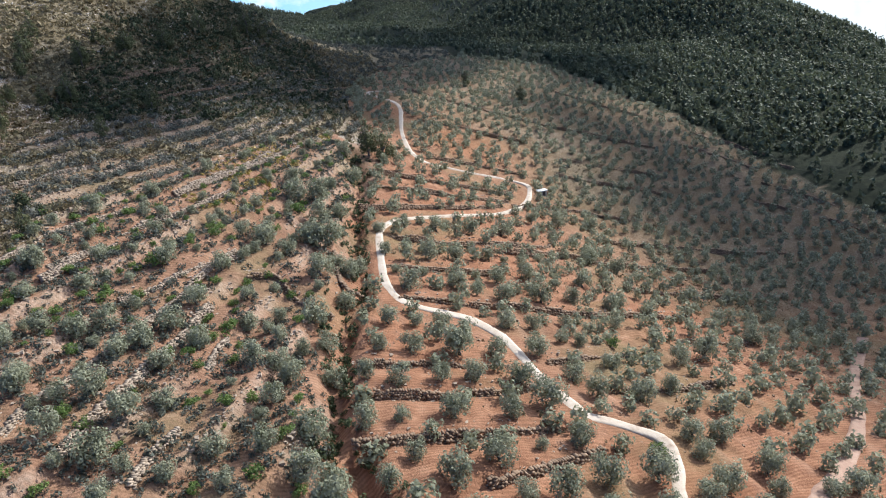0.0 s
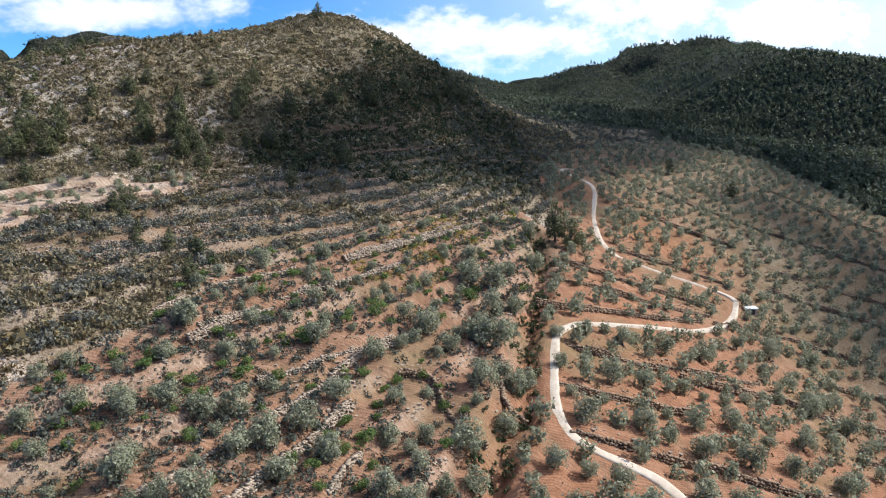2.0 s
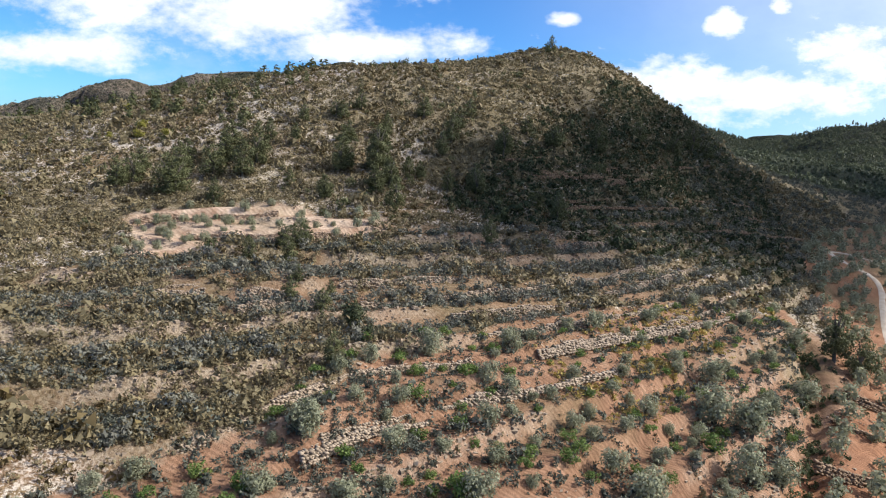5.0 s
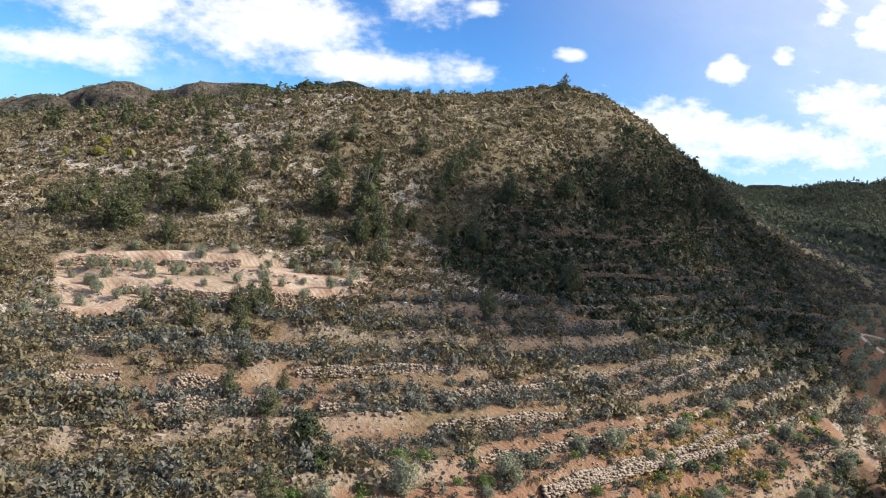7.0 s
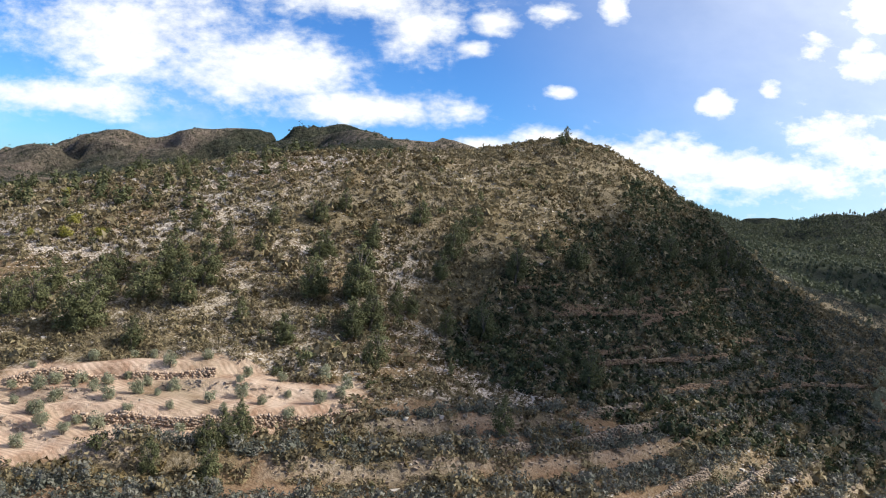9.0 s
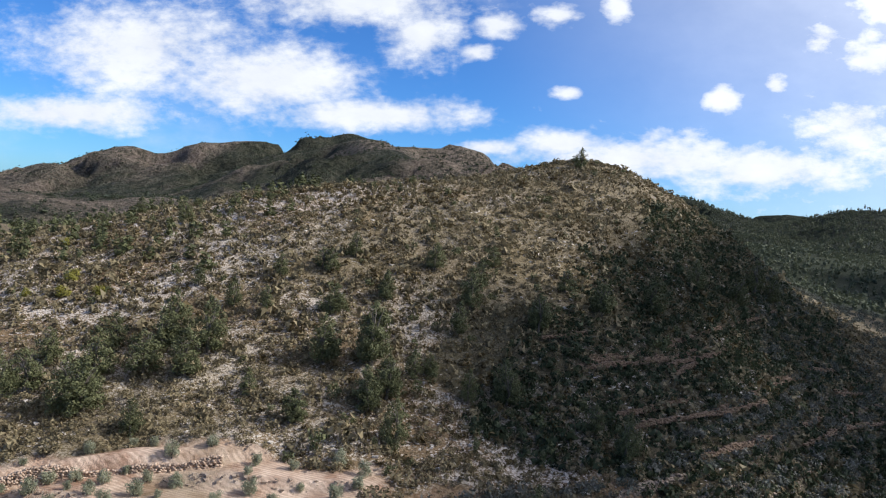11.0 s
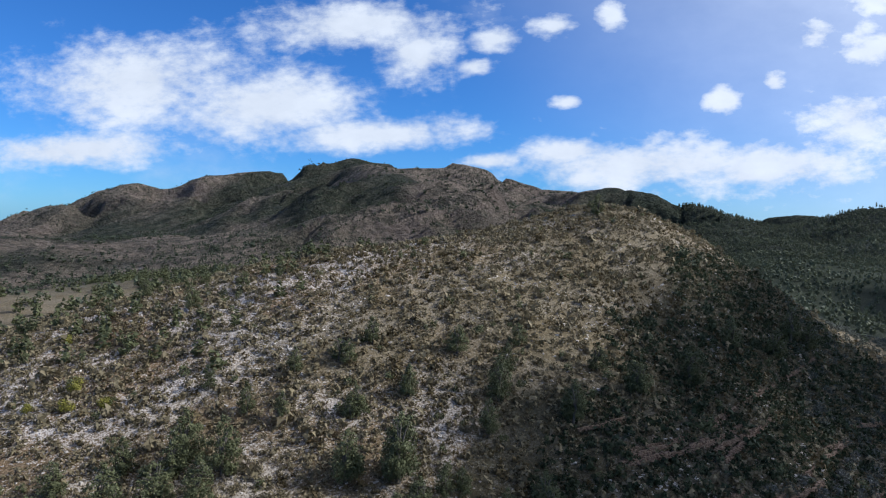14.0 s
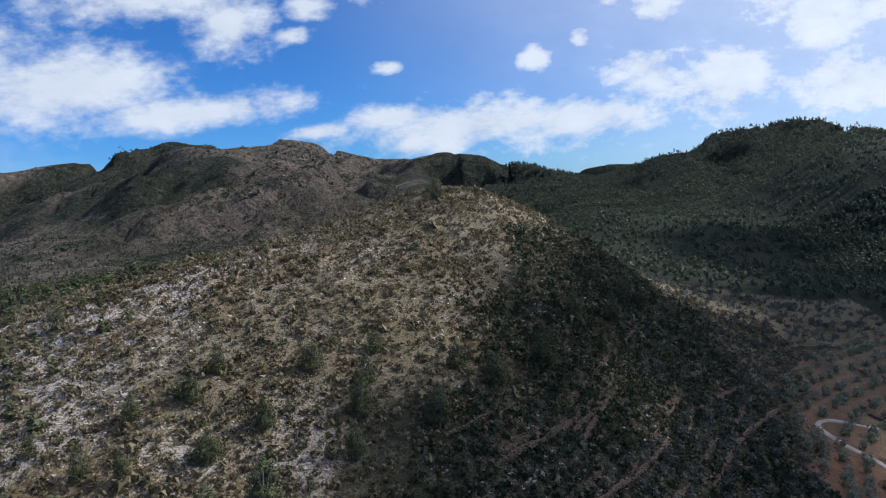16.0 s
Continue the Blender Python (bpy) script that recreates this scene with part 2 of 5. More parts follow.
    rubble = ramp(nt, fine.outputs[0], [(0.35, (0.2, 0.155, 0.12)), (0.5, (0.38, 0.31, 0.25)), (0.7, (0.54, 0.46, 0.385))]).outputs[0]
    col = mix(nt, weight("wall"), col, rubble)
    # near-black floor: shade between the tree crowns put into the ground colour
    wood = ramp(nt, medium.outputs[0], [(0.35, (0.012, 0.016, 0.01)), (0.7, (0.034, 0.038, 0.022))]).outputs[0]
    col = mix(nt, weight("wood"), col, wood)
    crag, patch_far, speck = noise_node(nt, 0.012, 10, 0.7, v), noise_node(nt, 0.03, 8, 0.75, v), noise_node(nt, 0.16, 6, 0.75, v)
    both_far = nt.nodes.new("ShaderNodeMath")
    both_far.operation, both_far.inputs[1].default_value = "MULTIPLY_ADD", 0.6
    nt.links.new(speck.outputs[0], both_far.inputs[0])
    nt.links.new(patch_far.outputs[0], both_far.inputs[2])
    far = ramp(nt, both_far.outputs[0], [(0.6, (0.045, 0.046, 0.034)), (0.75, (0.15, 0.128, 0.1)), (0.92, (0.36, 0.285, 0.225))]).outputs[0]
    up_part = nt.nodes.new("ShaderNodeSeparateXYZ")
    nt.links.new(nt.nodes.new("ShaderNodeNewGeometry").outputs["True Normal"], up_part.inputs[0])
    steep = nt.nodes.new("ShaderNodeMath")
    steep.operation, steep.inputs[1].default_value = "MULTIPLY_ADD", -0.55
    nt.links.new(up_part.outputs[2], steep.inputs[0])
    nt.links.new(crag.outputs[0], steep.inputs[2])
    cliff = ramp(nt, steep.outputs[0], [(0.14, (0, 0, 0)), (0.19, (0.85, 0.85, 0.85))]).outputs[0]
    far = mix(nt, cliff, far, mix(nt, speck.outputs[0], (0.12, 0.095, 0.08), (0.36, 0.285, 0.24)))
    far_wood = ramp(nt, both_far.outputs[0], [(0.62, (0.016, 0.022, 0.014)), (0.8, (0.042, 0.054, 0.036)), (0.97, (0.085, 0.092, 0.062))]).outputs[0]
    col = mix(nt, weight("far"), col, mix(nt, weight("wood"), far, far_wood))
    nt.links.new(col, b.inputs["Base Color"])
    b.inputs["Roughness"].default_value = 0.95
    b.inputs["Specular IOR Level"].default_value = 0.1
    bump(nt, fine.outputs[0], 0.6, 0.5, b)
    heights = nt.nodes.new("ShaderNodeMath")
    heights.operation, heights.inputs[1].default_value = "MULTIPLY_ADD", 0.35
    nt.links.new(patch_far.outputs[0], heights.inputs[0])
    nt.links.new(crag.outputs[0], heights.inputs[2])
    gullies = nt.nodes.new("ShaderNodeBump")
    gullies.inputs["Distance"].default_value = 170.0
    nt.links.new(weight("far"), gullies.inputs["Strength"])
    nt.links.new(heights.outputs[0], gullies.inputs["Height"])
    nt.links.new(b.inputs["Normal"].links[0].from_socket, gullies.inputs["Normal"])
    nt.links.new(gullies.outputs[0], b.inputs["Normal"])
    return m


GROUND = ground_material()

# ---------------------------------------------------------------- the lie of the land
BASE = (20.16, -0.0746, 0.0719)
VALLEY = [
    (-31, 142, 52, -1.7), (261, 320, 110, -8.8), (-199, 250, 52, 10.0), (154, 189, 84, -18.3), (19, 355, 56, -7.0), (72, 105, 56, -3.8),
    (-28, 70, 57, -0.2), (-130, 168, 49, -2.8), (-64, 272, 36, 7.7), (60, 233, 67, 1.0), (-99, 386, 37, 11.4), (126, 364, 91, 0.6),
    (17, 89, 50, 0.4), (-70, 109, 48, 4.7), (133, 270, 77, -5.6), (79, 164, 61, -12.3), (-65, 208, 56, 3.6), (24, 140, 52, 4.5),
    (67, 443, 82, 5.3), (-3, 193, 57, 6.6), (-121, 243, 48, 12.2),
]
HILL = [
    (-105, 133, 50, 3.1), (59, 298, 63, 7.0), (-3, 278, 49, -0.7), (-60, 330, 35, 3.0), (-40, 310, 32, 8.3), (-85, 365, 34, 9.0),
    (-120, 330, 43, 13.2), (-150, 290, 43, 9.0), (-180, 310, 48, 10.3), (-230, 330, 72, -2.5), (-150, 220, 48, 0.4), (-20, 330, 36, -7.5),
    (-100, 300, 42, 6.9), (-45, 370, 41, 32.9), (-130, 400, 51, 11.2), (-220, 210, 62, 3.7), (-180, 140, 67, 0.5), (-50, 255, 39, 2.3),
    (10, 420, 63, 5.5), (180, 60, 110, -13.1),
]
FAR_RANGE = [(-3200, 900, 60), (-2545, 1752, 63), (-2467, 1864, 33), (-2351, 1934, 65), (-2242, 1988, 86), (-2162, 2004, 134), (-2093, 2077, 224), (-2056, 2116, 160), (-1991, 2151, 139), (-1849, 2173, 185), (-1708, 2224, 275), (-1634, 2281, 281), (-1556, 2336, 226), (-1475, 2365, 288), (-1365, 2431, 340), (-1268, 2484, 302), (-1128, 2551, 311), (-1005, 2602, 323), (-900, 2640, 314), (-792, 2674, 282), (-699, 2720, 259), (-580, 2747, 238)]
MID_RANGE = [(-917, 2555, 290), (-775, 2510, 259), (-673, 2448, 188), (-559, 2386, 216), (-447, 2320, 215), (-343, 2248, 227), (-231, 2173, 202), (-111, 2093, 168), (-17, 2007, 138)]
RIGHT_RANGE = [(-30, 2607, 107), (114, 2602, 128), (231, 2592, 156), (330, 2560, 151), (420, 2440, 166), (475, 2217, 178), (520, 2100, 169), (580, 1982, 233), (640, 1880, 155), (690, 1760, 179)]
ROCKY_SPUR = [(-1353, 2461, 330), (-900, 1800, 250), (-680, 1480, 190), (-610, 1500, 200), (-528, 1525, 160)]
WOODED_RIDGE = [(560, 1500, 168), (420, 1150, 145), (305, 960, 130), (305, 850, 120), (330, 745, 110), (365, 650, 95), (370, 560, 66), (350, 470, 40),
                (335, 380, 10), (350, 300, -28), (400, 150, -45), (400, 0, -52)]
SIDE_SPURS = [
    [(555, 1850, 168), (470, 1560, 135), (380, 1230, 100)],
    [(430, 2080, 150), (300, 1700, 112), (200, 1330, 82)],
    [(290, 2400, 138), (150, 2000, 100), (60, 1500, 70)],
    [(-1560, 2080, 165), (-1180, 1680, 135), (-820, 1290, 80)],
    [(-1980, 1850, 55), (-1560, 1560, 60), (-1050, 1180, 55)],
    [(-900, 2440, 262), (-720, 2050, 195), (-480, 1650, 125)],
    [(-420, 2150, 178), (-340, 1800, 125), (-230, 1350, 78)],
]
RIDGES = [(0.4, FAR_RANGE), (0.3, MID_RANGE), (0.3, RIGHT_RANGE), (0.4, ROCKY_SPUR), (0.56, WOODED_RIDGE)] + [(0.42, spur) for spur in SIDE_SPURS]


def smooth(a, b, v):
    t = np.clip((v - a) / (b - a), 0, 1)
    return t * t * (3 - 2 * t)


def hashed(i, j, seed):
    h = np.sin(i * 127.1 + j * 311.7 + seed * 74.7) * 43758.5453
    return h - np.floor(h)


def value_noise(x, y, size, seed=0):
    x, y = x / size, y / size
    i, j = np.floor(x), np.floor(y)
    u, w = x - i, y - j
    u, w = u * u * (3 - 2 * u), w * w * (3 - 2 * w)
    a, b, c, d = hashed(i, j, seed), hashed(i + 1, j, seed), hashed(i, j + 1, seed), hashed(i + 1, j + 1, seed)
    return (a * (1 - u) + b * u) * (1 - w) + (c * (1 - u) + d * u) * w - 0.5


def fbm(x, y, size, octaves=4, seed=0):
    total, amp = 0, 1.0
    for k in range(octaves):
        total = total + amp * value_noise(x * (0.8 if k % 2 else 1) + y * 0.6 * (k % 2), y * (0.8 if k % 2 else 1) - x * 0.6 * (k % 2), size, seed + k)
        size, amp = size * 0.5, amp * 0.5
    return total


def crest(x, y, fall, line):
    best, apart = np.full(np.shape(x), -1e9), np.zeros(np.shape(x))
    for (x0, y0, z0), (x1, y1, z1) in zip(line, line[1:]):
        dx, dy = x1 - x0, y1 - y0
        t = np.clip(((x - x0) * dx + (y - y0) * dy) / (dx * dx + dy * dy), 0, 1)
        d = np.hypot(x - x0 - t * dx, y - y0 - t * dy)
        c = z0 + t * (z1 - z0) - fall * (np.sqrt(d * d + 900) - 30)
        apart = np.where(c > best, d, apart)
        best = np.maximum(best, c)
    return best, apart


def blend_max(a, b, k):
    h = np.clip(0.5 + 0.5 * (a - b) / k, 0, 1)
    return b + (a - b) * h + k * h * (1 - h)


def land(x, y):
    """Height of the smooth land, without terraces and roughness."""
    x, y = np.asarray(x, float), np.asarray(y, float)
    cx, cy = np.clip(x, -260, 240), np.clip(y, 35, 440)
    near = BASE[0] + BASE[1] * cx + BASE[2] * cy
    for hx, hy, s, a in VALLEY + HILL:
        near = near + a * np.exp(-((cx - hx) ** 2 + (cy - hy) ** 2) / (2 * s * s))
    away = np.hypot(x - cx, y - cy)
    plain = 48 + 0.02 * np.minimum(np.hypot(x, y), 1400) - np.clip(x, 0, 300) * (0.08 + 0.24 * (1 - smooth(380, 800, y))) - 0.62 * np.clip(x - 335, 0, 900) * (1 - smooth(0.55, 0.9, y / (np.abs(x) + 1) - 0.9))
    plain = plain + 46 * fbm(x, y, 340, 4, 17) * smooth(120, 420, away) - 52 * smooth(60, -160, x) * smooth(60, 380, away)
    w = smooth(0, 240, away)
    z = near * (1 - w) + plain * w
    rough = np.minimum(0.8 * fbm(x, y, 420, 5, 11) + 1.4 * fbm(x, y, 130, 3, 19) - 3.4 * np.abs(fbm(x, y, 330, 5, 13)) + 0.45, 0.25)
    cut = rough - 1.6 * np.abs(fbm(x, y, 150, 3, 29)) + 0.12
    outcrop = smooth(0.1, 0.16, fbm(x, y, 190, 4, 27)) * smooth(40, 130, np.hypot(x, y) - 1150)
    for fall, line in RIDGES:
        c, apart = crest(x, y, fall, line)
        c = c - (0 if line is WOODED_RIDGE else 0.8) * np.clip(x - 0.42 * y, 0, None)
        most = 5 if line is WOODED_RIDGE else 5 + 130 * smooth(15, 240, apart)
        relief = np.minimum(cut, 0.03) if line is FAR_RANGE or line is MID_RANGE else rough
        z = blend_max(z, c + smooth(450, 800, np.hypot(x, y)) * relief * np.clip(0.6 * np.abs(c - z) + 8, 0, most), 25.0)
        if line is FAR_RANGE or line is ROCKY_SPUR:
            z = z + np.where(x < -350, 18, 0) * outcrop * smooth(70, 150, apart) * smooth(520, 320, apart)
    return z


def along(line, x, y):
    """Distance to a plan line."""
    best = np.full(np.shape(x), 1e9)
    for p, q in zip(line, line[1:]):
        dx, dy = q[0] - p[0], q[1] - p[1]
        t = np.clip(((x - p[0]) * dx + (y - p[1]) * dy) / (dx * dx + dy * dy + 1e-9), 0, 1)
        best = np.minimum(best, np.hypot(x - p[0] - t * dx, y - p[1] - t * dy))
    return best


def inside(poly, x, y):
    hit = np.zeros(np.shape(x), bool)
    for (x0, y0), (x1, y1) in zip(poly, poly[1:] + poly[:1]):
        with np.errstate(divide="ignore", invalid="ignore"):
            cross = (x1 - x0) * (y - y0) / (y1 - y0 + 1e-12) + x0
        hit ^= ((y0 > y) != (y1 > y)) & (x < cross)
    return hit


TRACK = [(36, 50), (44.2, 57), (49.7, 60.4), (57.7, 66.6), (66.5, 74.5), (75.8, 84.8), (88.9, 98), (106, 114)]
ROAD = [(20, -90), (22, -40), (23, 5), (24, 30), (25.5, 48), (27.2, 58), (29.4, 62.3), (31.2, 67), (31.2, 69.5), (29.3, 71.5), (26.5, 73.6), (23.6, 75.2), (22.3, 79), (21.2, 84),
        (20.6, 90), (19.4, 97), (16.3, 102), (13, 104), (8.7, 105.2), (5.2, 107.5), (4, 111), (3.9, 116), (4.9, 126), (6, 135.5), (7.7, 142.3), (12, 149), (19.5, 155),
        (30, 163.5), (42, 173), (50.5, 182.5), (57, 191.5), (62.5, 202.5), (63.6, 208), (57, 209.3), (46.3, 207), (37, 205.2), (30, 205.5), (27.4, 213.5), (28.6, 231), (31.7, 250),
        (35.5, 272), (35, 284), (29, 294), (27, 303), (33, 308), (44, 306)]
GULLY = [(-6, -80), (-6, -20), (-5.5, 25), (-6.1, 60.7), (-7.5, 68), (-8.7, 73), (-8.7, 77), (-7.9, 82), (-7, 87), (-5.8, 93.5), (-4.6, 100), (-3.6, 106), (0, 113), (2.2, 119.3), (1, 125), (1.1, 134),
         (3.2, 147.6), (5.2, 160), (7, 174), (8, 200)]
ORCHARD = [(-9, -90), (-9, 40), (-10, 99), (-4, 113), (0, 147), (10, 170), (14, 215), (18, 300), (30, 335), (60, 372), (95, 398), (135, 385), (165, 315), (178, 240), (180, 150),
           (172, 60), (150, 25), (140, -90)]
SPUR = [(-9, 30), (-9, 99), (-5, 113), (-4, 125), (0, 147), (5, 165), (7, 200), (2, 214), (-20, 182), (-40, 150), (-54, 134), (-54, 116), (-60, 100), (-70, 80), (-75, 30)]
PALE = [(-103, 137), (-105, 143), (-118, 153.5), (-119, 164), (-108, 175.5), (-99, 178.5), (-88, 181), (-76, 185), (-73, 179), (-79, 169.5), (-88, 161), (-99, 154), (-101, 146)]


THICKET = [(-88, 118), (-76, 92), (-66, 94), (-52, 113), (-57, 134), (-66, 134), (-82, 126)]
MIDDLE = [(-60, 100), (-54, 134), (-40, 152), (-20, 184), (2, 216), (14, 215), (16, 300), (-2, 300), (-30, 245), (-45, 200), (-66, 182), (-88, 161), (-104, 139),
          (-110, 90)]

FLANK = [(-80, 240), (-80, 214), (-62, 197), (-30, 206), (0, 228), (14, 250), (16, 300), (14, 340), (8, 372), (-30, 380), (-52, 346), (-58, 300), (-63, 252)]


def weights(x, y):
    jx, jy = x + 9 * fbm(x, y, 22, 3, 3), y + 9 * fbm(x, y, 22, 3, 5)
    grove = inside(ORCHARD, jx, jy)
    worked = 1 - 0.62 * smooth(50, 120, x + 0.35 * (y - 140)) * smooth(90, 170, y) - 0.25 * smooth(60, 110, x)
    soil = np.where(grove, np.clip(worked, 0.22, 1), 0.0)
    soil = np.maximum(soil, np.where(inside(SPUR, jx, jy), 1.0, 0.0))
    soil = np.maximum(soil, 0.9 * smooth(62, 34, jy) * smooth(-130, -90, jx) * smooth(190, 150, jx) * smooth(-190, -120, jy))
    pale = np.where(inside(PALE, jx, jy), 1.0, 0.0)
    soil = np.maximum(soil, pale)
    soil = np.maximum(soil, np.where(inside(MIDDLE, jx, jy), np.clip(0.2 + 0.2 * smooth(-75, -45, x) + 1.2 * fbm(x + y, y - x, 16, 3, 15), 0.03, 0.7) * (1 - 0.75 * smooth(180, 222, y)), 0.0))
    soil = np.where(inside(THICKET, jx, jy), 0.3, soil)
    soil = np.maximum(soil, 0.85 * smooth(9, 5, along(GULLY, jx, jy)))
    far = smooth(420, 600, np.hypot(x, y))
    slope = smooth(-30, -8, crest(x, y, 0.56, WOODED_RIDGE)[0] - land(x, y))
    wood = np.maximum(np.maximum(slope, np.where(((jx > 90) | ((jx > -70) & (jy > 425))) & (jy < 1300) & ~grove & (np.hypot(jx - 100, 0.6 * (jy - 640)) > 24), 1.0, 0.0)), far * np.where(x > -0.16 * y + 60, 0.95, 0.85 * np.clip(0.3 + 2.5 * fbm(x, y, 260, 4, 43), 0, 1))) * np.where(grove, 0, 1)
    # paints the flank's shade: mixes in the near-black woodland floor colour
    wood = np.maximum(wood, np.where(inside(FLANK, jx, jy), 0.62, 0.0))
    scrub = np.where(inside(MIDDLE, jx, jy) | grove | (x < -205) | ((x > -8) & (y > 285)), 0.85, np.clip(0.3 + 0.5 * smooth(215, 275, y + 0.4 * x) + 1.1 * fbm(x, y, 40, 3, 21), 0.0, 0.85))
    red = np.maximum(smooth(34, 12, np.hypot(x - 58, (y - 238))), np.where(grove, 0.32 + 0.5 * fbm(x, y, 30, 2, 7), 0.0))
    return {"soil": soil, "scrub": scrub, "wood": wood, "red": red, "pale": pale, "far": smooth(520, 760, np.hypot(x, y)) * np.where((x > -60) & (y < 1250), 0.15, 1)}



# ---------------------------------------------------------------- mesh helpers


def sheet(name, verts, quads, material, smooth_faces=False):
    """A mesh from arrays of corners and of faces that all have the same number of sides."""
    me = bpy.data.meshes.new(name)
    verts, quads = np.asarray(verts, np.float32), np.asarray(quads, np.int32)
    me.vertices.add(len(verts))
    me.vertices.foreach_set("co", verts.ravel())
    me.loops.add(quads.size)
    me.loops.foreach_set("vertex_index", quads.ravel())
    me.polygons.add(len(quads))
    me.polygons.foreach_set("loop_start", np.arange(0, quads.size, quads.shape[1], dtype=np.int32))
    me.polygons.foreach_set("loop_total", np.full(len(quads), quads.shape[1], np.int32))
    if smooth_faces:
        me.polygons.foreach_set("use_smooth", np.ones(len(quads), bool))
    me.update(calc_edges=True)
    me.materials.append(material)
    return me


def leaf_cards(rng, centres, radii, count, size, flat=0.5):
    """Small three-cornered leaf sprays scattered through a cluster of lobes, facing outwards and a little up."""
    pick = rng.choice(len(centres), count, p=radii**2 / np.sum(radii**2))
    d = rng.normal(size=(count, 3))
    d /= np.linalg.norm(d, axis=1)[:, None]
    c = centres[pick] + d * (radii[pick] * rng.uniform(0.3, 1.1, count) ** 0.55)[:, None]
    n = d * 0.8 + (c - centres.mean(0)) * 1.2 + rng.normal(size=(count, 3)) * 0.45
    n[:, 2] += flat
    n /= np.linalg.norm(n, axis=1)[:, None]
    u = np.cross(n, rng.normal(size=(count, 3)))
    u /= np.linalg.norm(u, axis=1)[:, None]
    w = np.cross(n, u)
    a, b = (size * rng.uniform(0.6, 1.35, count))[:, None], (size * rng.uniform(0.4, 0.9, count))[:, None]
    droop = n * (size * 0.25 * rng.normal(size=count))[:, None]
    return np.stack([c - u * a - w * b * 0.5, c + u * a - w * b * 0.5 + droop, c + w * b * 1.3 - droop], 1).reshape(-1, 3)


def faces_of(v, corners=3):
    return np.arange(len(v)).reshape(-1, corners)


def lobes(rng, n, spread_xy, low, high, r):
    a = rng.uniform(0, 2 * np.pi, n)
    d = spread_xy * np.sqrt(rng.uniform(0.02, 1, n))
    c = np.stack([d * np.cos(a), d * np.sin(a), rng.uniform(low, high, n)], 1)
    return c, r * rng.uniform(0.65, 1.2, n)


def tube(points, radii, sides=6):
    """A tapered limb through points, as corners and faces."""
    pts = np.asarray(points, float)
    v, f = [], []
    for k, (p, r) in enumerate(zip(pts, radii)):
        t = pts[min(k + 1, len(pts) - 1)] - pts[max(k - 1, 0)]
        t /= np.linalg.norm(t) + 1e-9
        u = np.cross(t, (0.3, 1.0, 0.1))
        u /= np.linalg.norm(u)
        w = np.cross(t, u)
        for s in range(sides):
            a = 2 * np.pi * s / sides
            v.append(p + r * (np.cos(a) * u + np.sin(a) * w))
    for k in range(len(pts) - 1):
        for s in range(sides):
            q = (s + 1) % sides
            f.append((k * sides + s, k * sides + q, (k + 1) * sides + q, (k + 1) * sides + s))
    return np.array(v), np.array(f)


def joined(pieces):
    v, f, n = [], [], 0
    for a, b in pieces:
        v.append(a)
        f.append(b + n)
        n += len(a)
    return np.concatenate(v), np.concatenate(f)


def limbs(rng, height, reach, thick, count):
    bits = [tube([(0, 0, -0.4), (0.05, 0, height * 0.3), (0.12, 0.05, height * 0.62)], [thick * 1.35, thick, thick * 0.7])]
    for k in range(count):
        a = 2 * np.pi * k / count + rng.uniform(-0.5, 0.5)
        e = np.array([np.cos(a) * reach, np.sin(a) * reach, height * rng.uniform(0.85, 1.25)])
        s = np.array([0.08, 0.03, height * 0.5])
        bits.append(tube([s, s * 0.4 + e * 0.6 + (0, 0, 0.1), e], [thick * 0.6, thick * 0.35, thick * 0.12], 5))
    return joined(bits)


def tree(name, label, category, group, trunk_mesh, crown_mesh):
    root = tagged(new(name), label, category, group)
    for part_name, me in (("trunk", trunk_mesh), ("crown", crown_mesh)):
        p = new(part_name, me)
        p.parent = root
    return root


def at_place(x, y, z, turn, sx, sz=None):
    return Matrix.LocRotScale((x, y, z), Euler((0, 0, turn)), (sx, sx, sz or sx))


# ---------------------------------------------------------------- terrace walls
GROVE_WALLS_A = [
    [(4.2, 152.8), (10.5, 155.6), (19.9, 162.7), (32, 170.9), (46.2, 181.8)],
    [(50.3, 184.2), (59.5, 190.4), (68, 193.7), (81, 197.3), (93.7, 196.9)],
    [(13.4, 184), (21.5, 186.4), (29.9, 188.4), (37.1, 191), (46.4, 193.6), (54.7, 197.4)],
    [(8.6, 170.9), (17.7, 174.2), (29.1, 177.9), (39.9, 182.7), (49.8, 188)],
    [(33.7, 212.7), (45.5, 215.7), (57.8, 218.4), (66.5, 217.7)],
    [(7.8, 138.2), (13.9, 138.8), (24.8, 142.6), (37.4, 149.2), (50.6, 157.7)],
    [(5.2, 121.7), (13.2, 123.7), (23.1, 126.4), (27.3, 128.6)],
    [(30.3, 143.4), (37.6, 145.5), (51.6, 152.5), (61.2, 153.4), (68.5, 155.5), (84.9, 161.3), (100.4, 163.4)],
]
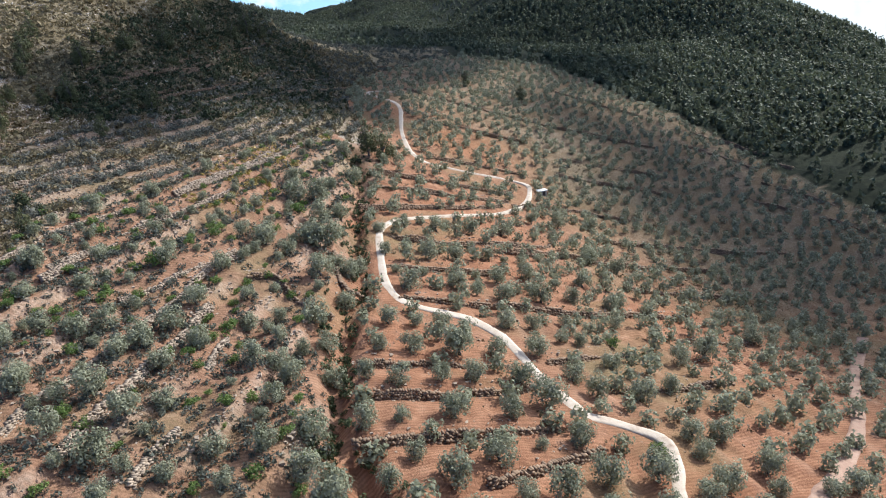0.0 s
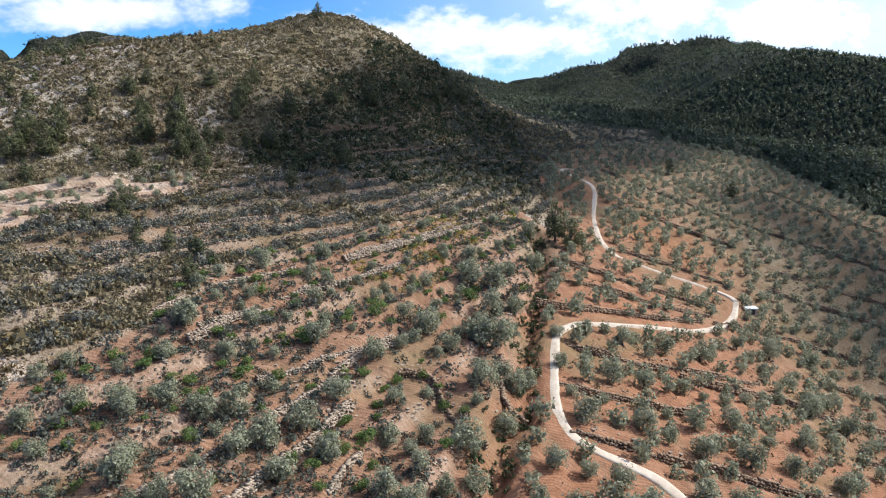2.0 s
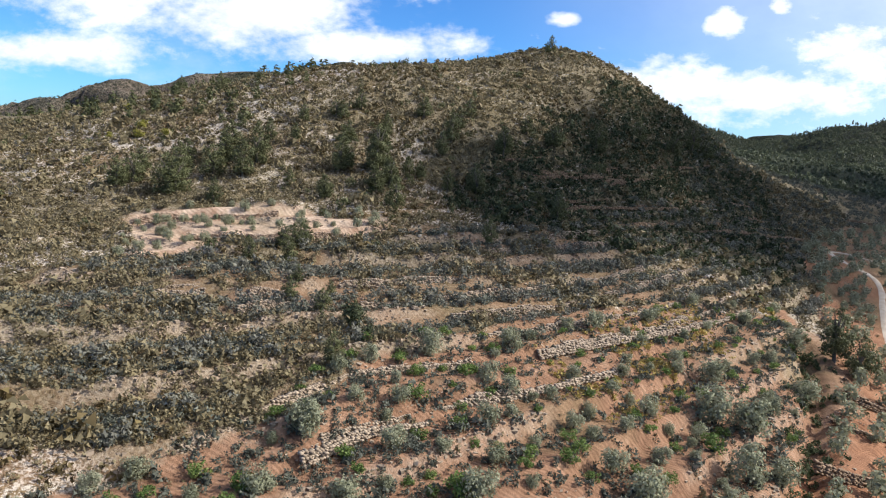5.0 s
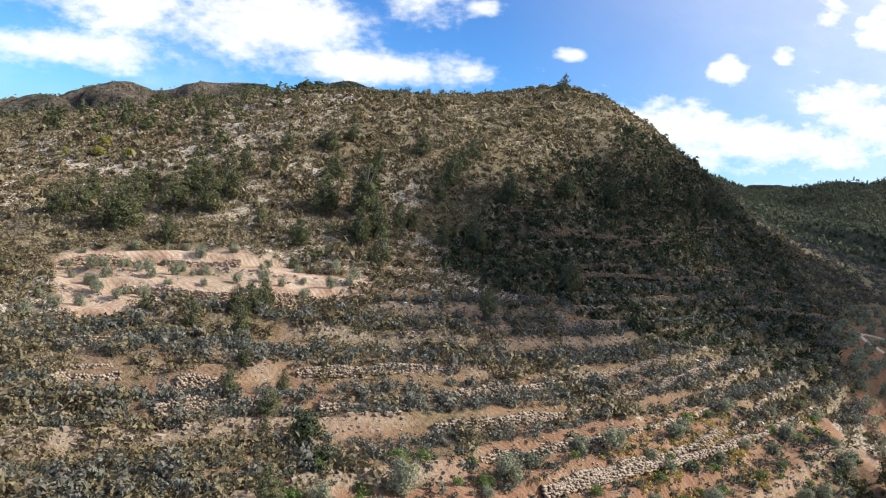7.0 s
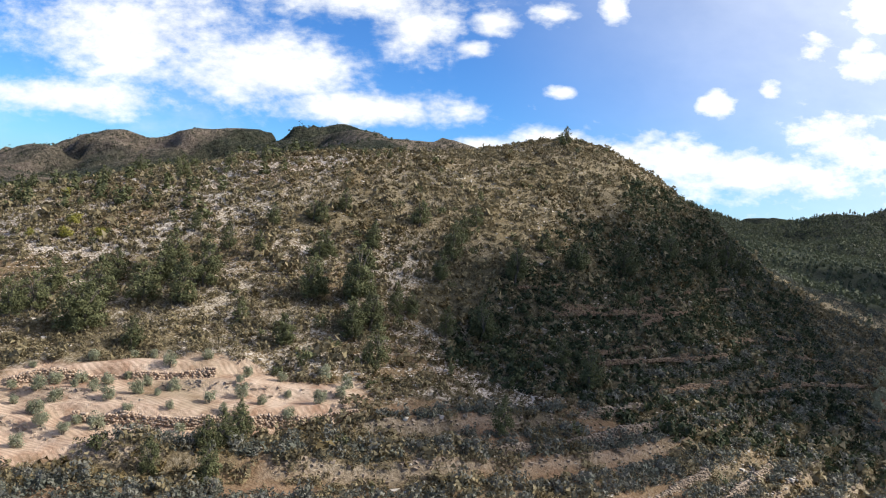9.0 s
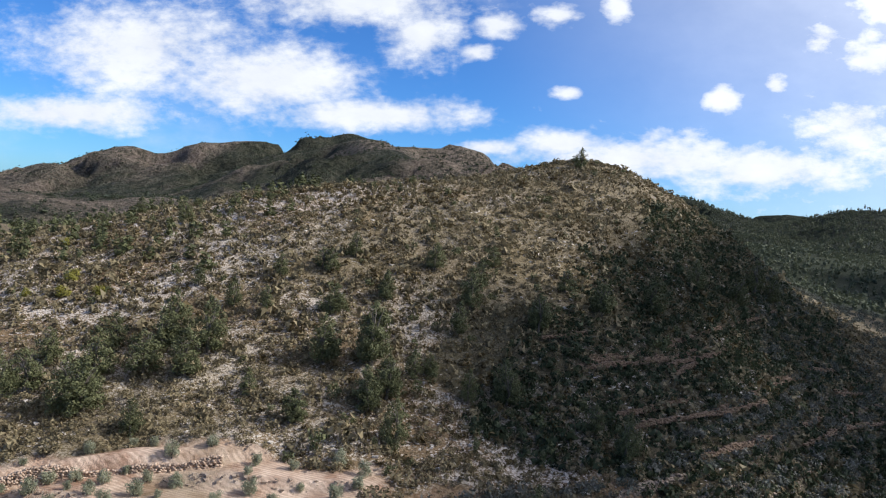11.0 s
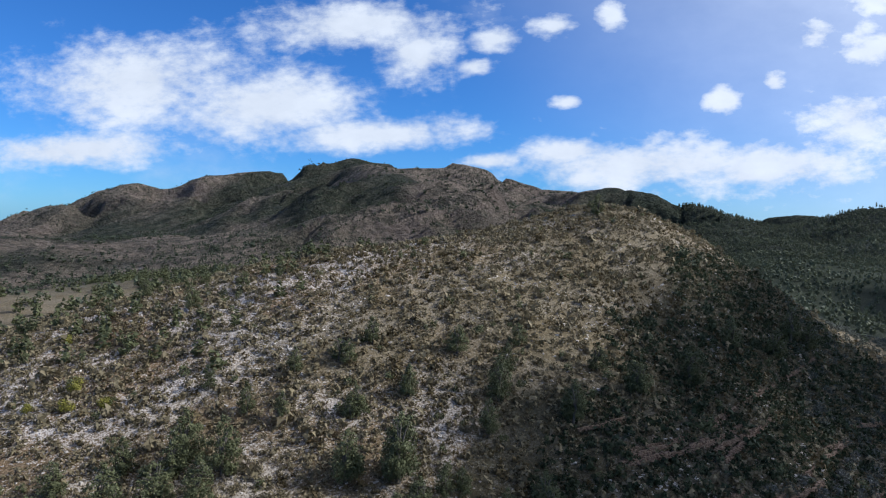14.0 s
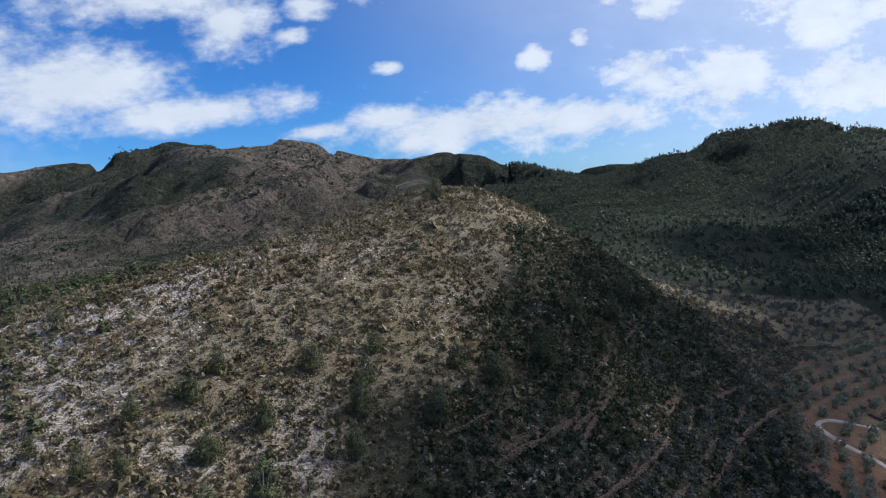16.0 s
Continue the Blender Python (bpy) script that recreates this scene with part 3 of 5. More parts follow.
GROVE_WALLS_B = [
    [(5.2, 108.7), (12.3, 109.4), (18.7, 110.1), (27.6, 111.3), (35.8, 112.1), (43.7, 114.4), (53.1, 118.4), (65.6, 122)],
    [(-4.1, 86.8), (1.6, 87), (8.3, 87.5), (12.8, 88.1), (17.4, 88.7)],
    [(24, 90.5), (29, 92.3), (33.8, 94.3), (41, 96.5)],
    [(-5, 79.5), (1.9, 79.6), (6.7, 80.3), (13.5, 81.4), (18.9, 82.6)],
    [(-6.7, 69.9), (-1.2, 70.5), (4.6, 71), (12.1, 71.7), (18.5, 72.3)],
    [(6.6, 62.5), (14.4, 65.1), (22.1, 67.7)],
    [(80.8, 225.3), (93.6, 225), (108.4, 223.5), (122.7, 220.5)],
    [(88.9, 239.7), (109.3, 238.8), (126.7, 235.8)],
    [(74.7, 175.6), (94.8, 178.9), (115.1, 177.2), (135.1, 174.4)],
    [(61.1, 137.2), (76.8, 141.3), (94.1, 143.4)],
]
GROVE_WALLS_C = [
    [(46.1, 316.3), (68, 288.9), (89.4, 277.4), (114, 269.5), (141.1, 261.3)],
    [(94.7, 361.6), (114.1, 336.8), (129.8, 316.9), (152.4, 297)],
    [(39.5, 258.4), (58.4, 255), (79.8, 251.5)],
    [(150.4, 268.2), (162.5, 253.1), (169.5, 236.5)],
    [(157.6, 234), (169, 218.9), (175.3, 197.3)],
    [(148.5, 217), (161.2, 199.7), (169.4, 178.1)],
    [(167.2, 273.3), (178.9, 257.3), (184.4, 232.4)],
    [(50.8, 106.9), (63.6, 107.9), (76, 111)],
    [(32.9, 83.7), (42.1, 84.9), (54.7, 88.7)],
    [(-18.5, 112.4), (-13.8, 112.6), (-11.7, 107.5), (-9.2, 103), (-6.1, 100.2)],
    [(-4, 124.6), (-4.5, 115.3), (-3.6, 109.8), (-1.6, 107.5)],
]
ORCHARD_WALLS = GROVE_WALLS_A + GROVE_WALLS_B + GROVE_WALLS_C
SLOPE_WALLS_A = [
    [(0, 303), (15, 333), (37, 359), (60, 369)],
    [(-2, 280), (13, 313), (33, 340), (52, 351), (61, 347)],
    [(-14, 248), (4, 286), (24, 317), (33, 327)],
    [(-43, 73.6), (-41.3, 78.2), (-37.1, 86.1), (-32.8, 94.4), (-29, 102.7), (-24.8, 114.9), (-21.3, 122.4)],
    [(-36.4, 70.1), (-35, 74.6), (-32.7, 79.9), (-30.2, 85.9), (-27.3, 92.9), (-24, 101.2)],
    [(-47.5, 108.9), (-44.7, 116.8), (-40.4, 122.9)],
    [(-23.4, 84.8), (-22.9, 89.2), (-21.6, 92.5)],
    [(-29.3, 65), (-28.1, 69.2), (-25.8, 73.2)],
    [(-86.3, 122), (-84.8, 130.7), (-81.7, 135.3)],
    [(-58, 103.9), (-56.2, 109), (-54.5, 117.1), (-49.5, 128.2), (-40.4, 138.8)],
]
SLOPE_WALLS_B = [
    [(-33.3, 148.4), (-24.4, 162.7), (-13.4, 181), (-0.9, 206.2)],
    [(-47.6, 112.7), (-41.8, 124.5), (-35, 133.1), (-27.5, 145.3), (-22.2, 153.7)],
    [(-36.1, 102.7), (-31.7, 107.5), (-26.3, 114.1), (-21.5, 119.2), (-16.5, 128.2)],
    [(-75, 107.3), (-73, 111.2), (-71.8, 113.7)],
    [(-93.3, 136.4), (-88.3, 141.9)],
    [(-90.1, 129.8), (-83.4, 136.5)],
    [(-79.4, 141.9), (-74.6, 146.5)],
    [(-75.4, 137.8), (-71.9, 142.1)],
    [(-81.9, 124.3), (-78, 127.5)],
    [(-72, 131.1), (-71.2, 133.3), (-68, 138.5), (-64.6, 141)],
    [(-66.6, 149.6), (-61.4, 154.8), (-57.4, 160), (-51.7, 164.7)],
]
SLOPE_WALLS_C = [
    [(-60, 144.3), (-56.1, 149.7), (-50.9, 156.7), (-43.1, 166.6), (-37.1, 176), (-30.4, 189.1), (-23.9, 200.7)],
    [(-59.6, 128.3), (-57.5, 132.3), (-54.9, 136.4)],
    [(-47.5, 150.6), (-43.4, 155.4), (-38, 162.7), (-34, 169.5), (-29.1, 179.6), (-21.6, 195), (-13.1, 215.5)],
    [(-41, 148.6), (-35.5, 155.9), (-30, 164.5), (-25, 173), (-18.5, 184.9), (-14.2, 196.2)],
    [(-32.2, 150.7), (-27.6, 158.9), (-22.9, 167.3), (-16.7, 178.8), (-9.8, 194.3), (-6.8, 205.2)],
    [(-56.1, 177.7), (-48.9, 185.6), (-41.2, 194.8), (-33, 207.3), (-25.4, 219.4)],
    [(-56.6, 231.5), (-47.4, 242.6), (-42.1, 251.8)],
    [(-38.9, 247.4), (-27.2, 282.7)],
    [(-44.6, 220.2), (-29.8, 243.5), (-11.8, 289.9)],
    [(-33.7, 219.8), (-20.2, 242.9), (-2.2, 283)],
]
SLOPE_WALLS_D = [
    [(-45.3, 197.9), (-33.3, 215)],
    [(-65.4, 236.7), (-61.1, 241.2), (-55.7, 247.7)],
    [(-57.1, 232.4), (-51.7, 240.0), (-45.0, 252.0), (-38.5, 266.7), (-30.8, 288.5), (-23.7, 308.9), (-13.1, 338.6)],
    [(-43.0, 248.6), (-37.7, 259.6), (-32.9, 270.8)],
    [(-47.3, 222.2), (-41.3, 230.6), (-33.5, 244.2)],
    [(-26.6, 259.9), (-18.4, 276.9), (-10.1, 294.6)],
    [(-56.1, 235.8), (-50.9, 242.7), (-44.0, 252.5), (-38.7, 263.0)],
    [(-40.7, 249.6), (-36.7, 258.0), (-31.4, 269.3)],
    [(-8.5, 305.9), (0.9, 320.4), (8.8, 332.6)],
    [(0.4, 301.9), (7.1, 313.4), (14.6, 323.4)],
    [(-33.8, 236.0), (-29.5, 241.9), (-23.3, 253.6), (-19.7, 261.0)],
]
PALE_WALLS = [
    [(-119.0, 158.7), (-116.1, 162.5), (-112.0, 165.8), (-104.8, 170.5), (-96.8, 176.1)],
    [(-103.2, 156.8), (-98.7, 158.6), (-94.1, 160.8), (-89.9, 162.4), (-82.7, 167.3), (-76.5, 173.2), (-72.6, 177.7)],
]
HILL_WALLS = SLOPE_WALLS_A + SLOPE_WALLS_B + SLOPE_WALLS_C + SLOPE_WALLS_D


def oriented(line):
    """The same line, running so that the hillside it holds up lies to its left."""
    (x0, y0), (x1, y1) = line[0], line[-1]
    return list(line) if (x1 - x0) * 1.0 + (y1 - y0) * 0.35 > 0 else list(line)[::-1]


WALLS = [(oriented(w), 1.3) for w in ORCHARD_WALLS] + [(oriented(w), 1.1) for w in HILL_WALLS] + [(oriented(w), 2.2) for w in PALE_WALLS]


def terraces(x, y):
    """How far the terrace walls lift or lower the land, and how near the nearest of them is."""
    dz, clear = np.zeros(np.shape(x)), np.full(np.shape(x), 99.0)
    for line, h in WALLS:
        xs, ys = [p[0] for p in line], [p[1] for p in line]
        m = (x > min(xs) - 12) & (x < max(xs) + 12) & (y > min(ys) - 12) & (y < max(ys) + 12)
        if not m.any():
            continue
        px, py = x[m], y[m]
        best, side = np.full(px.shape, 1e9), np.zeros(px.shape)
        for p, q in zip(line, line[1:]):
            dx, dy = q[0] - p[0], q[1] - p[1]
            t = np.clip(((px - p[0]) * dx + (py - p[1]) * dy) / (dx * dx + dy * dy), 0, 1)
            d = np.hypot(px - p[0] - t * dx, py - p[1] - t * dy)
            s = np.sign(dx * (py - p[1]) - dy * (px - p[0]))
            near = d < best
            best, side = np.where(near, d, best), np.where(near, s, side)
        dz[m] += 0.55 * h * side * np.exp(-best / 3.5) * smooth(0, 0.8, best)
        clear[m] = np.minimum(clear[m], best)
    return dz, clear


def old_field(x, y):
    return inside(SPUR, x, y) | inside(MIDDLE, x, y) | inside(PALE, x, y) | inside(THICKET, x, y)


def field_steps(x, y, clear):
    """Narrow old terraces that follow the slope: their lift, their retaining walls, and how far across its terrace a spot lies."""
    lift, wall, across = np.zeros(np.shape(x)), np.zeros(np.shape(x)), np.full(np.shape(x), 0.5)
    m = (x > -130) & (x < 190) & (y > 25) & (y < 400)
    px, py = x[m], y[m]
    old = old_field(px, py)
    on = (old | inside(ORCHARD, px, py)) * smooth(1.5, 4.5, clear[m])
    h = np.where(inside(PALE, px, py), 1.5, np.where(old, 2.2, 1.25))
    q = land(px, py) / h + 0.45 * fbm(px, py, 45, 2, 71)
    f = q - np.floor(q)
    lift[m] = on * h * (smooth(0.82, 1.0, f) - f + 0.4)
    wall[m] = on * smooth(135, 100, px) * smooth(0.82, 0.88, f) * smooth(-0.2, 0.0, fbm(px, py, 20, 2, 73) + np.where(old, 0.12, -0.02))
    across[m] = f
    return lift, wall, across


def ground_height(x, y):
    x, y = np.atleast_1d(np.asarray(x, float)), np.atleast_1d(np.asarray(y, float))
    open_land = smooth(1.6, 4.5, np.minimum(along(ROAD, x, y), along(TRACK, x, y)))
    dz, clear = terraces(x, y)
    return land(x, y) + open_land * (dz + field_steps(x, y, clear)[0] - 3.2 * np.exp(-(along(GULLY, x, y) / 2.1) ** 2))


def lumps(x, y, soil):
    """Small unevenness, stronger on rocky ground than on tilled soil."""
    return smooth(1.2, 3.5, np.minimum(along(ROAD, x, y), along(TRACK, x, y))) * ((1 - soil) * 1.6 * fbm(x, y, 9, 3, 31) + 0.5 * soil * fbm(x, y, 6, 2, 37))


def surface(x, y):
    return ground_height(x, y) + lumps(x, y, weights(x, y)["soil"])


def resample(line, step):
    p = np.asarray(line, float)
    p = np.concatenate([[2 * p[0] - p[1]], p, [2 * p[-1] - p[-2]]])
    out = []
    for k in range(1, len(p) - 2):
        n = max(2, int(np.linalg.norm(p[k + 1] - p[k]) / step))
        for t in np.arange(n) / n:
            a, b, c, d = p[k - 1], p[k], p[k + 1], p[k + 2]
            out.append(0.5 * (2 * b + (c - a) * t + (2 * a - 5 * b + 4 * c - d) * t * t + (3 * b - a - 3 * c + d) * t**3))
    return np.array(out + [p[-2]])


def dry_wall(line, height, material, label, rng, stone=0.55, lean=0.12, course=0.34):
    """A terrace wall laid of rough loose stones, with gaps where it has slumped."""
    p = resample(line, stone)
    t = np.gradient(p, axis=0)
    t /= np.linalg.norm(t, axis=1)[:, None] + 1e-9
    n = np.stack([-t[:, 1], t[:, 0]], 1)
    foot = land(p[:, 0], p[:, 1]) - 0.5 * height - 0.15
    p = p - 0.85 * n
    slump = 0.72 + 1.1 * fbm(p[:, 0], p[:, 1], 7, 2, 51)
    unit = np.array([(a, b, c) for c in (-1, 1) for b in (-1, 1) for a in (-1, 1)], float)
    face = np.array([(0, 2, 3, 1), (4, 5, 7, 6), (0, 1, 5, 4), (2, 6, 7, 3), (0, 4, 6, 2), (1, 3, 7, 5)])
    v, f, count = [], [], 0
    for k in range(len(p)):
        for row in range(int((height * slump[k] + 0.2) / course) + 1):
            if rng.random() < 0.06:
                continue
            half = np.array([stone * rng.uniform(0.36, 0.8), rng.uniform(0.22, 0.4), course * rng.uniform(0.4, 0.75)])
            local = unit * half * rng.uniform(0.62, 1.05, (8, 3))
            off = rng.normal(0, 0.12)
            base = np.array([*(p[k] + t[k] * (stone * 0.5 * (row % 2)) + n[k] * (lean * row + off)), foot[k] + course * (row + 0.4)])
            v.append(base + np.stack([local[:, 0] * t[k, 0] + local[:, 1] * n[k, 0], local[:, 0] * t[k, 1] + local[:, 1] * n[k, 1], local[:, 2]], 1))
            f.append(face + count)
            count += 8
    me = sheet("dry_stone_wall", np.concatenate(v), np.concatenate(f), material)
    return tagged(new("dry_stone_wall", me), label, "stone wall", "terrace walls")


def spread(lo, hi, near_lo, near_hi, step, grow=1.07, most=55.0):
    mid = np.arange(near_lo, near_hi + step, step)
    out, s = [mid[-1]], step
    while out[-1] < hi:
        s = min(s * grow, most)
        out.append(out[-1] + s)
    back, s = [mid[0]], step
    while back[-1] > lo:
        s = min(s * grow, most)
        back.append(back[-1] - s)
    return np.array(back[:0:-1] + list(mid) + out[1:])


def build_ground():
    xs, ys = spread(-3500, 1900, -140, 110, 1.4, 1.036, 25.0), spread(-500, 3200, 55, 350, 1.4, 1.036, 23.0)
    gx, gy = np.meshgrid(xs, ys)
    x, y = gx.ravel(), gy.ravel()
    z = ground_height(x, y)
    w = weights(x, y)
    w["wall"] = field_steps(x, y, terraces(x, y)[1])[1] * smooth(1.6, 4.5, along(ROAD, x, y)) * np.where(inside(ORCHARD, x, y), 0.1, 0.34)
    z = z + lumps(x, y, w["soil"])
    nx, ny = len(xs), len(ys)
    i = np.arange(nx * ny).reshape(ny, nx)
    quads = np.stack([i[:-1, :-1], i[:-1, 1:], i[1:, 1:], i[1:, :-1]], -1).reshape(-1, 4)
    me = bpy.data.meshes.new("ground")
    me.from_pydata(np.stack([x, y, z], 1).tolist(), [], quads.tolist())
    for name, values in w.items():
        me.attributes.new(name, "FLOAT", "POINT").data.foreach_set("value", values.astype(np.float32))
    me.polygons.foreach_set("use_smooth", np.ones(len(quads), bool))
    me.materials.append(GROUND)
    return tagged(new("ground", me), "Mediterranean hill country of orange soil, pale limestone and scrub", "ground", kind="structure")



def ribbon(name, line, width, lift, material, wobble, label, category):
    """A lane laid on the ground, with a worn, uneven edge and a slight thickness."""
    p = resample(line, 1.0)
    t = np.gradient(p, axis=0)
    t /= np.linalg.norm(t, axis=1)[:, None]
    n = np.stack([-t[:, 1], t[:, 0]], 1)
    k = np.arange(len(p))
    half = 0.5 * width * (1 + wobble * fbm(k * 1.0, k * 0.0, 6, 3, 9))
    across = np.array([-1.12, -1.0, -0.5, 0.0, 0.5, 1.0, 1.12])
    xy = p[:, None] + n[:, None] * (across[None, :, None] * half[:, None, None])
    z = np.convolve(np.pad(ground_height(p[:, 0], p[:, 1]), 4, mode="edge"), np.ones(9) / 9, "valid")
    drop = np.array([-0.9, 0.0, 0.05, 0.08, 0.05, 0.0, -0.9])
    v = np.concatenate([xy, (z[:, None] + lift + drop[None])[..., None]], -1).reshape(-1, 3)
    i = np.arange(len(p) * 7).reshape(-1, 7)
    q = np.stack([i[:-1, :-1], i[:-1, 1:], i[1:, 1:], i[1:, :-1]], -1).reshape(-1, 4)
    return tagged(new(name, sheet(name, v, q, material, True)), label, category, kind="structure")


def lane_material(name, a, b, c):
    m, nt, bs = mat(name)
    tc = nt.nodes.new("ShaderNodeTexCoord")
    big, small = noise_node(nt, 0.5, 5, 0.65, tc.outputs["Object"]), noise_node(nt, 5.0, 5, 0.7, tc.outputs["Object"])
    add = nt.nodes.new("ShaderNodeMath")
    add.operation, add.inputs[1].default_value = "MULTIPLY_ADD", 0.35
    nt.links.new(small.outputs[0], add.inputs[0])
    nt.links.new(big.outputs[0], add.inputs[2])
    col = ramp(nt, add.outputs[0], [(0.42, a), (0.62, b), (0.85, c)])
    nt.links.new(col.outputs[0], bs.inputs["Base Color"])
    bs.inputs["Roughness"].default_value = 0.9
    bump(nt, small.outputs[0], 0.4, 0.08, bs)
    return m


LANE = lane_material("pale_concrete", (0.24, 0.165, 0.115), (0.4, 0.325, 0.26), (0.5, 0.425, 0.36))
DIRT = lane_material("dirt_track", (0.2, 0.11, 0.075), (0.29, 0.175, 0.125), (0.36, 0.24, 0.18))
# earthy brown, darkened further to paint the shaded faces of terrace walls
SHADED_BROWN_STONE = limestone("shaded_earthy_stone", (0.42, 0.31, 0.23))

build_ground()
ribbon("road", ROAD, 1.8, 0.16, LANE, 0.4, "pale winding concrete farm lane between olive terraces", "road")
ribbon("track", TRACK, 1.9, 0.14, DIRT, 0.5, "rutted reddish dirt track beside the grove", "track")

wall_rng = np.random.default_rng(5)
for line in ORCHARD_WALLS:
    dry_wall(oriented(line), 0.95, SHADED_BROWN_STONE, "low brown dry-stone terrace wall in an olive grove", wall_rng, 0.38, 0.1, 0.23)
# walls beyond y 215 take the shade-darkened stone instead of the pale one
for line in HILL_WALLS:
    dry_wall(oriented(line), 1.7 if line[0][0] < -70 else 0.85 if line[0][1] < 215 else 0.6, WALL_STONE if line[0][1] < 215 else SHADED_BROWN_STONE, "low pale limestone terrace wall, partly slumped", wall_rng, 0.32, 0.12, 0.19)

PINK_STONE = limestone("pink_stone", (0.8, 0.66, 0.56))
for line in PALE_WALLS:
    dry_wall(oriented(line), 2.2, PINK_STONE, "well-kept pinkish dry-stone wall holding up a pale terrace", wall_rng, 0.34, 0.05, 0.22)

# ---------------------------------------------------------------- planted trees
OLIVES_A = [
    (6.7, 139.2, 3), (12.8, 143.1, 3.3), (20.5, 146.2, 4.5), (29.2, 150.2, 4.4), (38.4, 155.4, 5.5), (52.4, 173.4, 3.6), (60.8, 175.7, 5), (74.7, 183.4, 5),
    (54.2, 163.1, 3.4), (61.6, 165.5, 3.8), (6.1, 127.2, 2.8), (14.6, 127.7, 4.2), (20.8, 130.6, 4.1), (28.3, 134.3, 3.5), (31.9, 134.4, 2), (36.5, 136.7, 3.1),
    (43.2, 143.5, 3), (60.2, 152.9, 5.1), (52.3, 151.1, 2.9), (64.8, 147.9, 4.5), (8.2, 112.5, 4.4), (17, 115.2, 4.1), (12, 120.4, 2.2), (6.9, 118.7, 2.2),
    (20, 113.1, 2.8), (26.4, 121.6, 3.5), (34.4, 127.1, 4.2), (25.4, 113, 4.4), (32.7, 114.4, 4.7), (40.3, 117.4, 4), (48, 130, 4.4), (39.4, 124.4, 3.2),
]
OLIVES_B = [
    (48.6, 118.2, 3.9), (2.1, 98.5, 3.3), (6.3, 98.8, 2.6), (10.2, 98.6, 3.4), (21.8, 101.3, 3.8), (26.6, 102, 3.1), (33.6, 105.8, 2.4), (29.4, 97, 2.6),
    (37.1, 103.1, 2.6), (44.2, 107.6, 2.9), (32.5, 96.1, 2.8), (-0.5, 89.7, 2.9), (4.2, 89.8, 3.5), (11, 89.6, 5.5), (16.6, 90.5, 3.6), (23.4, 91.5, 3.7),
    (34.8, 90, 3.5), (-7.4, 85, 3.6), (-3.4, 82.8, 2.8), (0.6, 81.2, 3.4), (6.4, 82.4, 3.1), (11.4, 82.9, 3.4), (17.7, 82.7, 4.1), (26.5, 85, 3.4),
    (28.4, 80.9, 3.5), (-4.7, 72.8, 3.3), (-0.4, 73.3, 2.3), (6.4, 74.2, 4), (13.3, 74.2, 3.2), (19.5, 76.9, 5), (-0.1, 66.9, 2.6), (3.6, 62.4, 4.1),
]
OLIVES_C = [
    (-3.7, 62.8, 3.1), (9.1, 65.2, 4.2), (14.3, 59.3, 4.2), (20.5, 68.4, 3.5), (20.3, 61.2, 4), (14.9, 67.5, 1.9), (34.8, 80.2, 4.4), (41.3, 83.5, 3.3),
    (36.3, 70.1, 3.4), (26.3, 60.8, 4.5), (40.6, 70, 3.8), (34, 59.2, 3.9), (56, 96.8, 4.9), (57, 118.4, 4.3), (51.1, 119.5, 3.7), (49.3, 93.9, 3.6),
    (50.5, 104.1, 3.4), (75.3, 110, 4.7), (57.8, 149.2, 4.7), (-11, 71.2, 4.4), (-9.6, 60.3, 4.6), (-15.9, 68.7, 3.5), (-12, 64.9, 3.8), (-32.7, 68.8, 4.3),
    (-25.4, 65.7, 2.5), (-21.2, 69.4, 2.9), (-20, 63.6, 2.2), (-30.7, 75, 3.8), (-26.9, 77.6, 3.2), (-37.7, 73.1, 3.2), (-42.3, 80.1, 3.7), (-8.9, 98, 4.6),
]
OLIVES_D = [
    (-12.9, 82.5, 4), (-7.7, 92, 3.5), (-7, 126.6, 5.6), (-9, 150.8, 5.9), (-5, 139.7, 4.9), (-14.3, 85.7, 3.3), (-18.1, 96.4, 3.2), (-28.1, 85.6, 3.3),
    (-34.6, 79.4, 3.8), (-30.7, 89.7, 3.4), (-17.2, 85.4, 3.7), (-24.1, 89.9, 3.1), (-15.1, 77.9, 3.1), (-31.6, 91.4, 3.1), (-39.1, 92.7, 3.6), (-48, 91.8, 3.6),
    (-48.6, 111.8, 3.8), (-45.2, 136.5, 3.7), (-36.7, 146.9, 3.4), (-27.5, 162.9, 3.7), (-1.7, 116.9, 3.6), (-3.5, 119.1, 3.2), (-41.3, 106.9, 3.5), (-47.5, 102.3, 3.1),
    (-43.4, 93.7, 3.5), (-36, 94.7, 3.8), (-30.1, 113, 3.7), (-22.2, 113.3, 3.7), (-15.4, 126.2, 4.9), (-11.7, 122.2, 3.5), (-4.4, 126.3, 5.9), (-4, 150.4, 5.4),
]
OLIVES_E = [
    (-49.2, 112.8, 3), (-25, 100.8, 3.6), (-27.8, 93.6, 4), (-33.5, 88.2, 3.5), (-23.7, 89.7, 2.6), (-43.7, 84.5, 2.9), (-0.6, 143.1, 4.1), (-6.5, 112.5, 4.8),
    (-3.6, 106.7, 3.8), (0.1, 120.6, 3.5), (-40.6, 115.9, 3), (-9.1, 163.3, 4.2), (6, 177.5, 4.7), (6.1, 197.3, 4.4), (-33.5, 135, 2.9), (-19.2, 128, 3.3),
    (-53.1, 91.2, 2.9), (-46.7, 90.2, 2.8), (-56.6, 87, 2.8),
]
